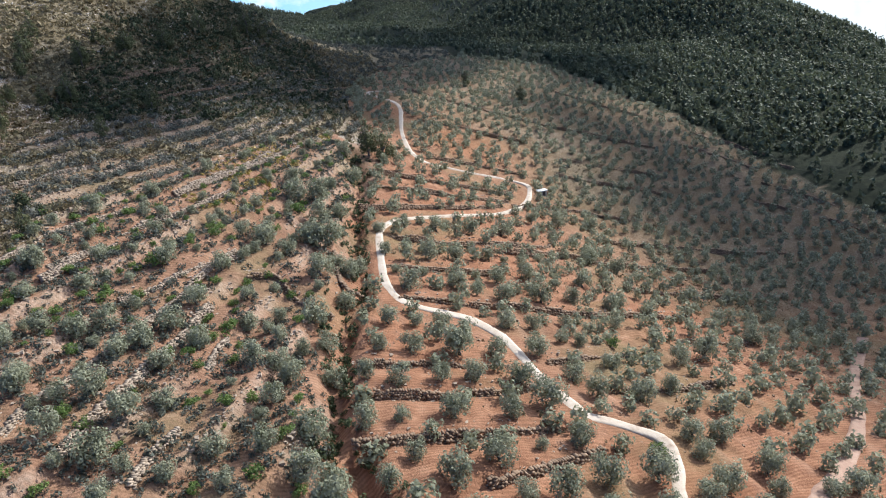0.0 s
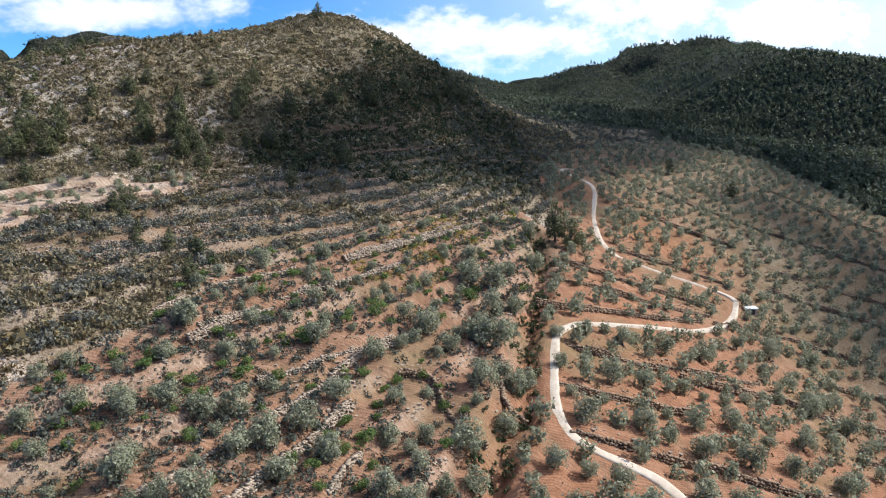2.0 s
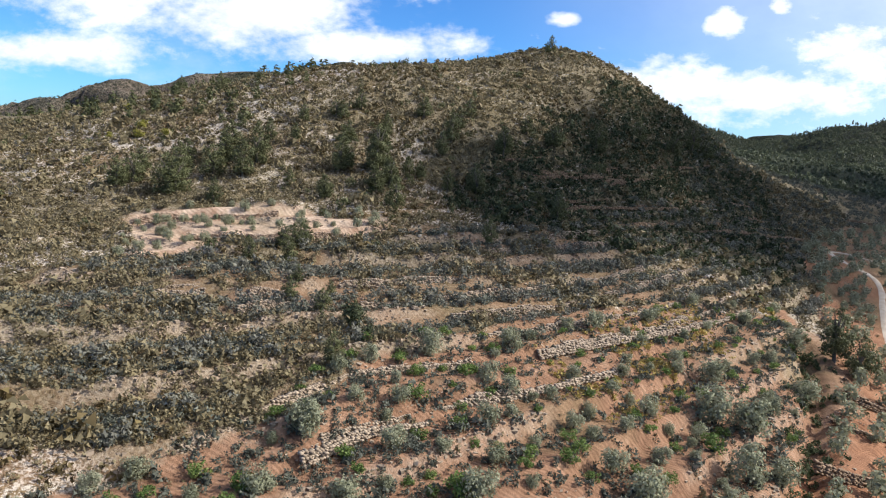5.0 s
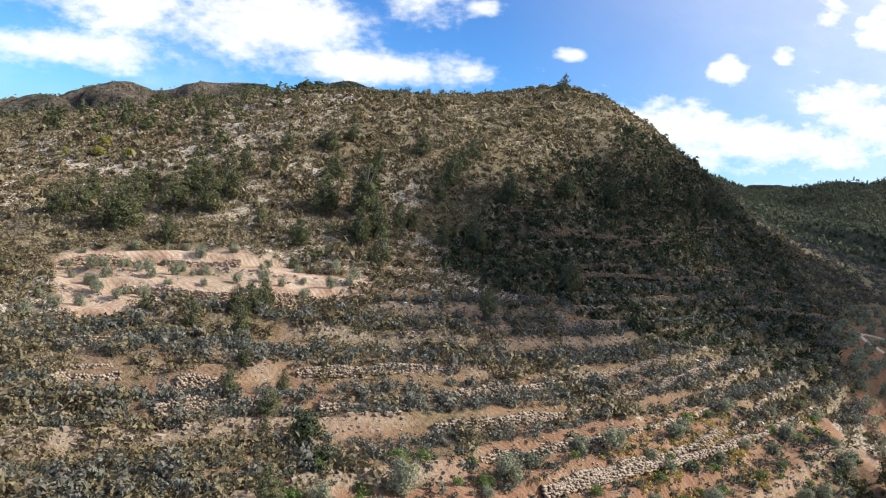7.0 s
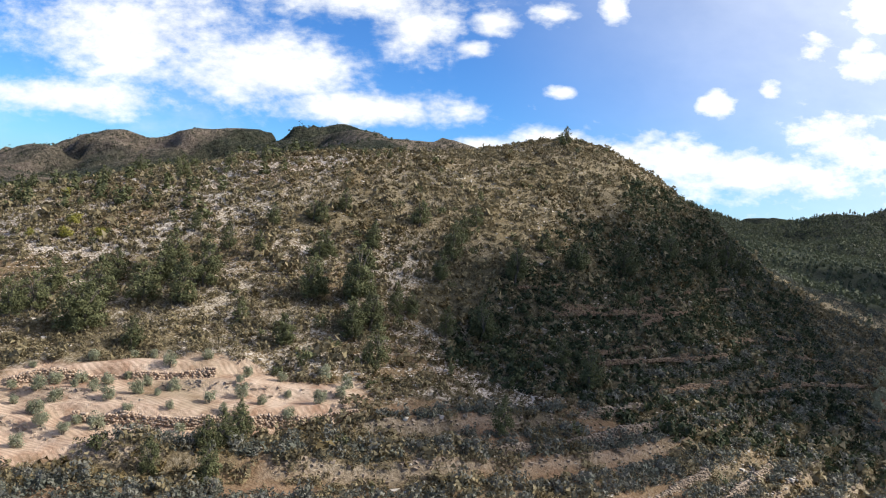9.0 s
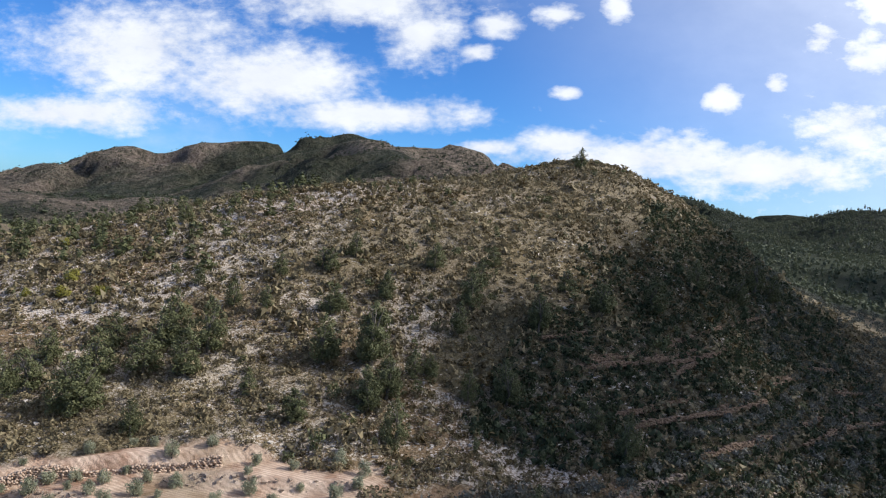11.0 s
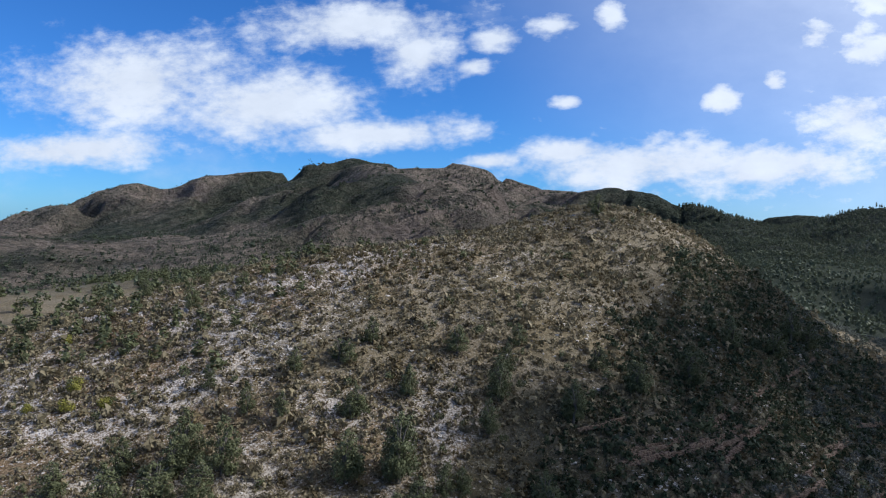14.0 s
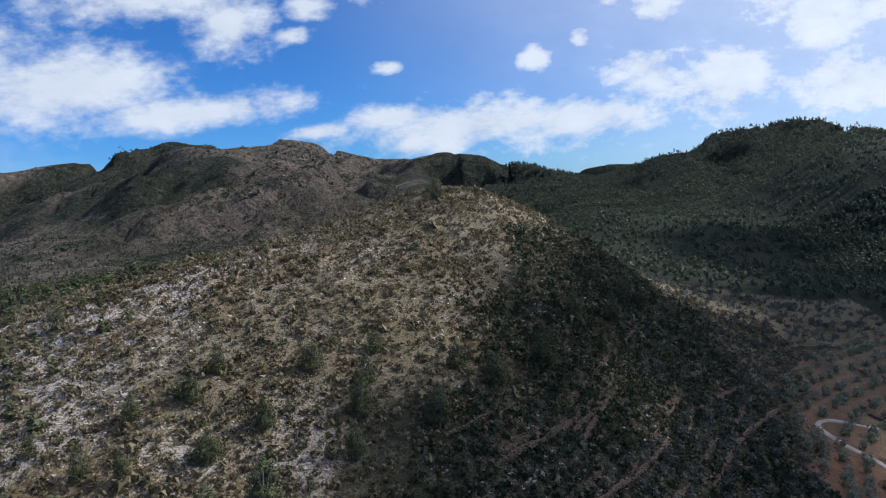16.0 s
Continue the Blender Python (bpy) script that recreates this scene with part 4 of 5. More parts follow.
ALMONDS = [
    (-32, 113.1, 4.5), (-37.2, 101.7, 3.4), (-42, 125.1, 3.3), (-40.1, 95.2, 3), (-48.7, 101.8, 3.1), (-52.1, 90.6, 2.6), (-25, 130.6, 2.8), (-48.6, 98.8, 2.7),
    (-18.6, 110.1, 2.3), (-8.7, 142.6, 4.1), (-33.6, 103.9, 2.5), (-44.2, 112.4, 3), (-36.4, 124.3, 2.7), (-27.8, 121.5, 2.2), (-52.6, 87.4, 2.4), (-54, 102.2, 2.7),
    (-26, 109.1, 2.3), (-20.5, 94.3, 3.7), (-22.3, 91.9, 2.4), (38.8, 97.4, 3.1), (29.6, 66.9, 2.9),
]
PINES_A = [
    (-125.1, 174.6, 8.2), (-130, 184.2, 7), (-124.1, 188.3, 7.2), (-116.4, 190.1, 5.9), (-135.9, 175.3, 5.4), (-137.4, 172.7, 4.7), (-90.1, 209.2, 6.4), (-85.3, 197.7, 4.8),
    (-93.4, 188.6, 3.8), (-76.2, 190.3, 4.4), (-64.9, 211.4, 4.5), (-66.6, 241.1, 5), (-81.2, 236.7, 5.2), (-81.2, 162.4, 5), (-79.1, 153.5, 5.3), (-45.6, 271.6, 7),
    (-55.5, 255.6, 5.4), (-43.6, 208.9, 4.4), (-49.6, 212.5, 3.6), (-52.4, 184.7, 3.5), (-113.9, 232.7, 3.6), (-97.5, 228.3, 3.9), (-104.7, 219.7, 4), (-111.8, 174.4, 3.5),
    (-98.1, 206.3, 4.6), (-81.5, 208.4, 3.5), (-93.8, 246.3, 4.8), (-85.3, 151.1, 4.5), (-19.5, 335.6, 9.5), (-24.7, 315.6, 7.6), (-13.6, 340.3, 8.4), (-36.7, 304, 6.1),
]
PINES_B = [
    (-64.8, 257.3, 4.3), (-82.7, 255.6, 4.1), (-79.4, 225.8, 4.2), (-142.3, 184.8, 5), (-136, 193.5, 5), (-126, 195.1, 5.3), (-89.3, 207.6, 6.7), (-98.1, 205.3, 5.8),
    (-66.1, 214.3, 4.9), (-83.8, 203.2, 3.9), (-92.7, 188.5, 3.7), (-83.8, 196, 4.3), (-98, 229.3, 3.3), (-105, 218.6, 3.4), (-112.8, 241.4, 4), (-123.1, 226.4, 3.5),
    (-79.3, 210.5, 3), (-125.6, 213.7, 3.6), (-117.3, 213.6, 3), (-82.2, 245.1, 5), (-66.4, 238.2, 4.7), (-56.2, 254.7, 4.7), (-70.6, 207.9, 3.5), (-104.4, 191.7, 2.9),
    (-137, 216.1, 3.3), (-81.7, 159.6, 5.7), (-68.7, 139, 4.4), (-62.2, 137.4, 4), (-53.5, 125.5, 4.4), (96.8, 303.5, 5.5), (77.2, 325.2, 4.7), (17.2, 194.8, 7.3),
]
PINES_C = [
    (13.1, 196.3, 5.9), (-123, 175.8, 9.5), (-126, 198, 7), (-118.5, 198.6, 7.6), (-82.3, 157.1, 4.4), (-84.1, 166, 3.7), (-71.2, 144.9, 3.3), (-64.9, 144.1, 2.8),
    (-56.6, 136.5, 3.8), (-61.5, 135.9, 2.3), (-83.2, 201.1, 5.3), (-80.9, 351.2, 4.9), (-154.9, 265.2, 2.5), (-160.4, 256.5, 3.9), (-167.5, 244.9, 4.3), (-192.5, 254.4, 3.9),
    (-188.9, 238.5, 3.3), (-124.3, 288.4, 2.2), (-116.3, 232.6, 3.4),
]


def trunk_mesh(seed, height, reach, thick, count):
    return sheet("trunk", *limbs(np.random.default_rng(seed), height, reach, thick, count), BARK, True)


def row_spots(rng, poly, tries, gap, taken):
    """Planting spots in rows along the middle of each terrace, none nearer to another than the gap."""
    px, py = [p[0] for p in poly], [p[1] for p in poly]
    x, y = rng.uniform(min(px), max(px), tries), rng.uniform(min(py), max(py), tries)
    across = field_steps(x, y, terraces(x, y)[1])[2]
    ok = inside(poly, x, y) & (((across > 0.15) & (across < 0.6)) | (x > 105)) & (along(ROAD, x, y) > 2.4) & (along(GULLY, x, y) > 2.0)
    held = np.array([(p[0], p[1]) for p in taken], float)
    out = []
    for a, b in zip(x[ok], y[ok]):
        if ((held[:, 0] - a) ** 2 + (held[:, 1] - b) ** 2).min() > gap * gap:
            held = np.vstack([held, (a, b)])
            out.append((a, b))
    return out


def plant(kind, spots, models, rng, tall=(0.9, 1.2)):
    """Copies of the model trees at spots of x, y and crown width."""
    spots = np.asarray(spots, float)
    z = surface(spots[:, 0], spots[:, 1])
    poses = [at_place(x, y, z[k] - 0.05, rng.uniform(0, 6.28), w, w * rng.uniform(*tall)) for k, (x, y, w) in enumerate(spots)]
    for k in range(len(models), len(poses)):
        copy_thing(models[k % len(models)], poses[k])
    for model, m in zip(models, poses):
        model.matrix_basis = m


def scatter(name, spots, shapes, rng, material, label, category, tall=(0.85, 1.2), sink=0.05, corners=3):
    """Many small plants or stones too far off to count, as one mesh. Spots: x, y, width."""
    spots = np.asarray(spots, float)
    z = surface(spots[:, 0], spots[:, 1])
    pick = rng.integers(0, len(shapes), len(spots))
    turn, stretch = rng.uniform(0, 6.28, len(spots)), rng.uniform(*tall, len(spots))
    out = []
    for s, shape in enumerate(shapes):
        m = np.where(pick == s)[0]
        c, n = np.cos(turn[m])[:, None], np.sin(turn[m])[:, None]
        w = spots[m, 2][:, None]
        x = spots[m, 0][:, None] + w * (shape[None, :, 0] * c - shape[None, :, 1] * n)
        y = spots[m, 1][:, None] + w * (shape[None, :, 0] * n + shape[None, :, 1] * c)
        zz = z[m][:, None] - sink * w + w * stretch[m][:, None] * shape[None, :, 2]
        out.append(np.stack([x, y, zz], -1).reshape(-1, 3))
    v = np.concatenate(out)
    return tagged(new(name, sheet(name, v, faces_of(v, corners), material)), label, category, kind="stuff")


def cluster(seed, n_lobes, spread_xy, low, high, r, cards, size, flat=0.0):
    rng = np.random.default_rng(seed)
    return leaf_cards(rng, *lobes(rng, n_lobes, spread_xy, low, high, r), cards, size, flat)


def crown_mesh(name, v, material):
    return sheet(name, v, faces_of(v), material)


# crowns are built one metre wide and scaled to the width of each tree
olive_models = [
    tree("olive_tree", "grey-green olive tree with a rounded open crown on orange soil", "olive tree", "olive grove",
         trunk_mesh(40 + k, 0.3, 0.2, 0.04, 4), crown_mesh("olive_crown", cluster(10 + k, 34, 0.31, 0.12, 0.66, 0.17, 1300, 0.036, 0.25), OLIVE))
    for k in range(7)]
almond_models = [
    tree("almond_tree", "small bright green almond tree on a dry terrace", "almond tree", "almond rows",
         trunk_mesh(60 + k, 0.3, 0.2, 0.03, 4), crown_mesh("almond_crown", cluster(30 + k, 13, 0.34, 0.14, 0.5, 0.15, 520, 0.044), ALMOND))
    for k in range(4)]


def pine_crown(seed, cards=3000, leaf=0.028):
    """Tiers of needle tufts at the ends of spreading boughs, narrowing upwards, with gaps between them."""
    rng = np.random.default_rng(seed)
    tiers, c, r = 11, [], []
    for k in range(tiers):
        up = k / (tiers - 1)
        reach = 0.44 * (1 - up) ** 0.5 * (0.7 + 0.3 * min(1, 3 * up)) * rng.uniform(0.75, 1.1) + 0.03
        for a in rng.uniform(0, 6.28, 7 if k < 7 else 4):
            if rng.random() < 0.16:
                continue
            for f in (0.5, 1.0):
                c.append((np.cos(a) * reach * f, np.sin(a) * reach * f, 0.2 + 1.06 * up + 0.07 * f * rng.uniform(-0.6, 1)))
                r.append((0.07 + 0.05 * (1 - up)) * rng.uniform(0.75, 1.2))
    return leaf_cards(rng, np.array(c), np.array(r), cards, leaf, 0.35)


pine_models = [
    tree("pine_tree", "dark green Aleppo pine with an uneven crown on a rocky hillside", "pine tree", "hillside pines",
         trunk_mesh(80 + k, 1.0, 0.2, 0.045, 5), crown_mesh("pine_crown", pine_crown(50 + k), PINE))
    for k in range(6)]

grove_rng = np.random.default_rng(17)
olive_spots = [(a, b, 1.2 * w) for a, b, w in OLIVES_A + OLIVES_B + OLIVES_C + OLIVES_D + OLIVES_E]
more = [(a, b, grove_rng.uniform(3.0, 4.5)) for a, b in row_spots(grove_rng, ORCHARD, 44000, 3.9, olive_spots)]
more.sort(key=lambda p: p[1] + 0.4 * abs(p[0] - 30) + (500 if p[1] < 50 else 0))
far_olive = [cluster(110 + k, 16, 0.31, 0.14, 0.66, 0.19, 130, 0.092, 0.25) for k in range(5)]
scatter("distant_olive_grove", more[20:], far_olive, grove_rng, OLIVE, "rows of grey-green olive trees on far terraces", "olive grove")

spur_rng = np.random.default_rng(23)


def loose_spots(rng, poly, tries, gap, taken):
    """Spots scattered over a field, none nearer to another than the gap."""
    px, py = [p[0] for p in poly], [p[1] for p in poly]
    x, y = rng.uniform(min(px), max(px), tries), rng.uniform(min(py), max(py), tries)
    ok = inside(poly, x, y) & (along(ROAD, x, y) > 2.4) & (along(GULLY, x, y) > 2.0)
    held, out = [(p[0], p[1]) for p in taken], []
    for a, b in zip(x[ok], y[ok]):
        if min((a - c) ** 2 + (b - d) ** 2 for c, d in held) > gap * gap:
            held.append((a, b))
            out.append((a, b))
    return out


spur_free = loose_spots(spur_rng, SPUR, 4200, 2.5, olive_spots + list(ALMONDS))
spur_olives = [(a, b, spur_rng.uniform(1.8, 3.5)) for a, b in spur_free[:150]]
spur_almonds = [(a, b, spur_rng.uniform(1.3, 2.8)) for a, b in spur_free[150:400]]
pale_olives = [(a, b, spur_rng.uniform(1.5, 2.9)) for a, b in loose_spots(spur_rng, PALE, 900, 3.2, olive_spots)[:48]]
plant("olive", olive_spots + spur_olives + pale_olives + more[:20], olive_models, grove_rng, (0.9, 1.15))
plant("almond", list(ALMONDS) + spur_almonds, almond_models, spur_rng, (0.75, 1.05))
plant("pine", [(a, b, min(1.18 * w, 7.6) * (0.62 if b < 172 and a > -100 else 1)) for a, b, w in PINES_A + PINES_B + PINES_C], pine_models, np.random.default_rng(29), (0.82, 1.15))

# ---------------------------------------------------------------- scrub, stones and woods
def hill_spots(rng, count, box, keep):
    x, y = rng.uniform(box[0], box[1], count), rng.uniform(box[2], box[3], count)
    return (lambda m: (x[m], y[m]))(keep(x, y, rng.random(count)))


def off_fields(x, y):
    w = weights(x, y)
    return (w["soil"] < 0.4) & (w["wood"] < 0.7) & (along(ROAD, x, y) > 2.5)


GULLY_LEAF = foliage("gully_leaf", (0.025, 0.036, 0.015), (0.06, 0.078, 0.037), (0.12, 0.14, 0.072), 0.3)
# deep green of carob and maquis, darkened further to paint the flank's shade
SHADED_DARK_LEAF = foliage("shaded_dark_leaf", (0.014, 0.02, 0.009), (0.034, 0.045, 0.021), (0.075, 0.088, 0.044), 0.25)
GREY_BRUSH = foliage("grey_brush_twigs", (0.075, 0.07, 0.056), (0.145, 0.14, 0.116), (0.24, 0.232, 0.195), 0.2)
TERRACE_SCRUB = foliage("terrace_scrub_leaf", (0.05, 0.054, 0.042), (0.108, 0.114, 0.092), (0.19, 0.194, 0.158), 0.25)


def terrace_place(x, y):
    """Where old fields are walled, and how far across its terrace a spot lies."""
    lift, wall, across = field_steps(x, y, terraces(x, y)[1])
    return wall, across


rng = np.random.default_rng(71)
shrub_shapes = [cluster(130 + k, 9, 0.33, 0.06, 0.42, 0.2, 52, 0.092, 0.35) for k in range(8)]
far_shrub_shapes = [cluster(140 + k, 5, 0.33, 0.04, 0.36, 0.22, 22, 0.145, 0.3) for k in range(8)]
x, y = hill_spots(rng, 62000, (-225, 40, 88, 385), lambda a, b, u: off_fields(a, b) & (u < 0.78 + 0.3 * fbm(a, b, 26, 3, 61)))
kind, size = rng.random(len(x)) + 0.9 * fbm(x, y, 30, 2, 65), rng.gamma(2.2, 0.55, len(x)) + 0.65
close = np.hypot(x + 70, y - 120) < 95
scatter("scrub", np.stack([x, y, size], 1)[(kind < 0.9) & close], shrub_shapes, rng, SCRUB, "low dense olive-brown Mediterranean scrub on the hillside", "scrub")
scatter("upper_scrub", np.stack([x, y, size], 1)[(kind < 0.9) & ~close], far_shrub_shapes, rng, SCRUB, "low olive-brown scrub high on the rocky hill", "scrub")
scatter("heath", np.stack([x, y, size * 0.85], 1)[kind >= 0.9], far_shrub_shapes, rng, HEATH, "patches of rusty and yellowish dry heath between rocks", "scrub")
x, y = hill_spots(rng, 3000, (-95, -45, 88, 138), lambda a, b, u: inside(THICKET, a, b) & (terrace_place(a, b)[1] < 0.66))
scatter("thicket", np.stack([x, y, rng.gamma(3.0, 0.3, len(x)) + 0.6], 1), shrub_shapes, rng, SCRUB, "dense dark thicket of kermes oak and rosemary", "scrub")
x, y = hill_spots(rng, 46000, (-125, 20, 85, 310), lambda a, b, u: inside(MIDDLE, a, b) & (terrace_place(a, b)[1] < 0.64) & (u < 0.9 + 0.6 * fbm(a, b, 20, 3, 69)))
scatter("terrace_scrub", np.stack([x, y, rng.gamma(3.0, 0.26, len(x)) + 0.5], 1), shrub_shapes, rng, TERRACE_SCRUB, "brown-green scrub overgrowing abandoned terraces", "scrub")
x, y = hill_spots(rng, 150000, (-130, 20, 60, 310), lambda a, b, u: old_field(a, b) & (terrace_place(a, b)[0] * rng.random(len(a)) > 0.35) & (along(ROAD, a, b) > 2))
wall_spots = np.stack([x, y, np.clip(rng.gamma(2.0, 0.15, len(x)) + 0.2, 0, 0.8)], 1)
x, y = hill_spots(rng, 18000, (-5, 110, 60, 240), lambda a, b, u: inside(ORCHARD, a, b) & (terrace_place(a, b)[0] * rng.random(len(a)) > 0.4) & (along(ROAD, a, b) > 2))
grove_wall_spots = np.stack([x, y, np.clip(rng.gamma(2.0, 0.15, len(x)) + 0.2, 0, 0.8)], 1)
x, y = hill_spots(rng, 2300, (-25, 12, 55, 205), lambda a, b, u: (along(GULLY, a, b) < 1.6 + 3.4 * u * u) & (along(ROAD, a, b) > 2))
scatter("gully_brambles", np.stack([x, y, rng.uniform(0.9, 2.4, len(x))], 1), [cluster(160 + k, 6, 0.33, 0.1, 0.5, 0.2, 84, 0.095) for k in range(4)], rng, GULLY_LEAF,
        "dark green brambles choking a narrow gully", "brambles")
x, y = hill_spots(rng, 6500, (-125, 20, 85, 310), lambda a, b, u: inside(MIDDLE, a, b) & (terrace_place(a, b)[1] < 0.55))
grey_shapes = [cluster(150 + k, 9, 0.32, 0.10, 0.56, 0.19, 70, 0.088) for k in range(5)]
scatter("overgrown_grove", np.stack([x, y, rng.uniform(1.4, 3.2, len(x))], 1), grey_shapes, rng, GREY_BRUSH, "grey abandoned olives and brush on old terraces", "brush")
x, y = hill_spots(rng, 13500, (-75, 5, 45, 215), lambda a, b, u: inside(SPUR, a, b) & (u < 0.72 + 1.2 * fbm(a, b, 22, 3, 77)))
scatter("spur_brush", np.stack([x, y, rng.gamma(3.0, 0.25, len(x)) + 0.5], 1), [cluster(155 + k, 7, 0.32, 0.06, 0.42, 0.2, 36, 0.112, 0.3) for k in range(5)], rng, TERRACE_SCRUB,
        "grey-green low brush between terrace walls", "brush")
GOLD_GRASS = foliage("golden_grass", (0.16, 0.118, 0.032), (0.31, 0.23, 0.068), (0.45, 0.345, 0.12), 0.3)
SPUR_CREST = [(-24, 148), (-18, 168), (-10, 186), (-1, 205)]
x, y = hill_spots(rng, 9000, (-45, 8, 128, 212), lambda a, b, u: (along(SPUR_CREST, a, b) < 2 + 9 * u) & inside(SPUR, a, b) & (fbm(a, b, 14, 2, 91) > -0.12))
scatter("golden_grass", np.stack([x, y, rng.gamma(2.5, 0.2, len(x)) + 0.5], 1), [cluster(320 + k, 4, 0.3, 0.02, 0.25, 0.26, 22, 0.15) for k in range(5)], rng, GOLD_GRASS,
        "golden dry grass and yellow weeds on the sunlit spur", "grass")
x, y = hill_spots(rng, 4200, (-30, 150, 285, 520), lambda a, b, u: (~inside(ORCHARD, a, b)) & (a > -20) & (weights(a, b)["wood"] < 0.9))
scatter("valley_head_brush", np.stack([x, y, rng.uniform(1.6, 3.4, len(x))], 1), grey_shapes, rng, TERRACE_SCRUB, "dark brush and old terraces at the head of the valley", "brush")

x, y = hill_spots(rng, 900, (-215, -5, 150, 380), lambda a, b, u: off_fields(a, b) & (u < 0.42 + 1.2 * fbm(a, b, 40, 2, 89)))
scatter("juniper_bushes", np.stack([x, y, rng.gamma(5.0, 0.3, len(x)) + 0.9], 1), [cluster(280 + k, 10, 0.3, 0.1, 0.6, 0.2, 150, 0.07, 0.3) for k in range(5)], rng, PINE,
        "rounded olive-green juniper and young pine bushes among rocks", "bushes", (0.9, 1.4))


def bush(name, label, category, x, y, width, material, seed):
    """One rounded bush of many small leaf sprays."""
    crown = sheet(name, *(lambda v: (v, faces_of(v)))(cluster(seed, 16, 0.32, 0.1, 0.55, 0.2, 1200, 0.04, 0.25)), material)
    ob = tagged(new(name, crown), label, category)
    ob.matrix_basis = at_place(x, y, float(surface(x, y)[0]) - 0.1, seed * 0.7, width)


BROOM = foliage("broom_leaf", (0.11, 0.11, 0.025), (0.21, 0.195, 0.04), (0.33, 0.29, 0.06), 0.3)
for k, (bx, by, bw) in enumerate([(-166, 209, 4.6), (-161, 203, 3.8), (-154, 206, 3.4), (-188, 225, 3.6), (-170, 201, 3.0), (-106, 223, 3.0)]):
    bush("broom_bush", "yellow-green broom bush on pale limestone scree", "bush", bx, by, bw, BROOM, 300 + k)
for k, (bx, by, bw) in enumerate([(-57, 136, 4.4), (-53.5, 135, 2.8)]):
    bush("carob_bush", "dense dark green carob bush at a terrace edge", "bush", bx, by, bw, SHADED_DARK_LEAF, 310 + k)

# the maquis leaf colour carries part of the flank's shade
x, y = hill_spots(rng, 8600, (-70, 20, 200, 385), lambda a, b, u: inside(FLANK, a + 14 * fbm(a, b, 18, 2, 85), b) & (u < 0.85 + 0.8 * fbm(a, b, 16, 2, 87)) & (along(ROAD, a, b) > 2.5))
scatter("flank_maquis", np.stack([x, y, rng.gamma(4.0, 0.3, len(x)) + 0.7], 1), [cluster(165 + k, 7, 0.33, 0.08, 0.5, 0.2, 30, 0.15, 0.2) for k in range(5)], rng, SHADED_DARK_LEAF,
        "dense dark green maquis, darkened further for shade, on the flank of the hill", "scrub")

block = np.array([(0, 2, 3, 1), (4, 5, 7, 6), (0, 1, 5, 4), (2, 6, 7, 3), (0, 4, 6, 2), (1, 3, 7, 5)])


def boulder(seed):
    g = np.random.default_rng(seed)
    c = np.array([(a, b, d) for d in (-1, 1) for b in (-1, 1) for a in (-1, 1)], float) * (0.5, 0.36, 0.26) * g.uniform(0.3, 1.15, (8, 3))
    return c[block].reshape(-1, 3)


x, y = hill_spots(rng, 60000, (-230, 10, 150, 390), lambda a, b, u: off_fields(a, b) & (u < 0.17 - 0.8 * fbm(a, b, 26, 3, 61) + 0.7 * fbm(a, b, 6, 2, 67)))
scatter("limestone_rubble", np.stack([x, y, np.clip(rng.gamma(2.0, 0.19, len(x)) + 0.16, 0, 1.1)], 1), [boulder(170 + k) for k in range(9)], rng, STONE,
        "scattered pale limestone blocks between the scrub", "rocks", (0.6, 1.1), corners=4)

scatter("terrace_rubble", wall_spots, [boulder(180 + k) for k in range(7)], rng, WALL_STONE, "long pale rubble walls of old terraces", "stones", (0.7, 1.2), corners=4)
scatter("grove_wall_stones", grove_wall_spots, [boulder(187 + k) for k in range(5)], rng, SHADED_BROWN_STONE, "brown earth-stained stones, darkened for shade, along the grove terraces", "stones", (0.7, 1.2), corners=4)


def on_fields(x, y):
    return (inside(SPUR, x, y) | inside(ORCHARD, x, y) | inside(MIDDLE, x, y)) & (along(ROAD, x, y) > 1.6)


tuft_shapes = [cluster(230 + k, 4, 0.3, 0.02, 0.22, 0.26, 20, 0.16) for k in range(6)]
x, y = hill_spots(rng, 18000, (-80, 110, 50, 240), lambda a, b, u: on_fields(a, b) & (u < np.where(inside(ORCHARD, a, b), 0.12, 0.4) + 1.1 * fbm(a, b, 18, 3, 63)))
scatter("dry_weeds", np.stack([x, y, rng.gamma(2.5, 0.19, len(x)) + 0.22], 1), tuft_shapes, rng, SCRUB, "dry weeds and low tufts on tilled soil", "weeds")
near_walls = []
for line in HILL_WALLS + ORCHARD_WALLS:
    p = resample(line, 1.0)
    near_walls.append(np.repeat(p, 3, 0) + rng.normal(0, 1.1, (3 * len(p), 2)))
near_walls = np.concatenate(near_walls)
near_walls = near_walls[along(ROAD, near_walls[:, 0], near_walls[:, 1]) > 1.8]
scatter("fallen_stones", np.column_stack([near_walls, np.clip(rng.gamma(2.0, 0.12, len(near_walls)) + 0.14, 0, 0.7)]), [boulder(250 + k) for k in range(6)], rng, WALL_STONE,
        "loose pale stones fallen from the terrace walls", "stones", (0.6, 1.0), corners=4)

far_pine = [(lambda g: leaf_cards(g, np.array([(0, 0, 0.25), (0.06, 0, 0.5), (-0.05, 0.05, 0.75), (0, 0, 1.02)]), np.array([0.3, 0.30, 0.24, 0.15]), 13, 0.3))(np.random.default_rng(190 + k)) for k in range(6)]
x, y = hill_spots(rng, 12500, (-70, 460, 150, 1250), lambda a, b, u: (weights(a, b)["wood"] > 0.65) & (u < 0.85 + 0.7 * fbm(a, b, 40, 2, 79)))
fx, fy = hill_spots(rng, 17000, (150, 470, 240, 760), lambda a, b, u: (weights(a, b)["wood"] > 0.45) & (u < 0.8))
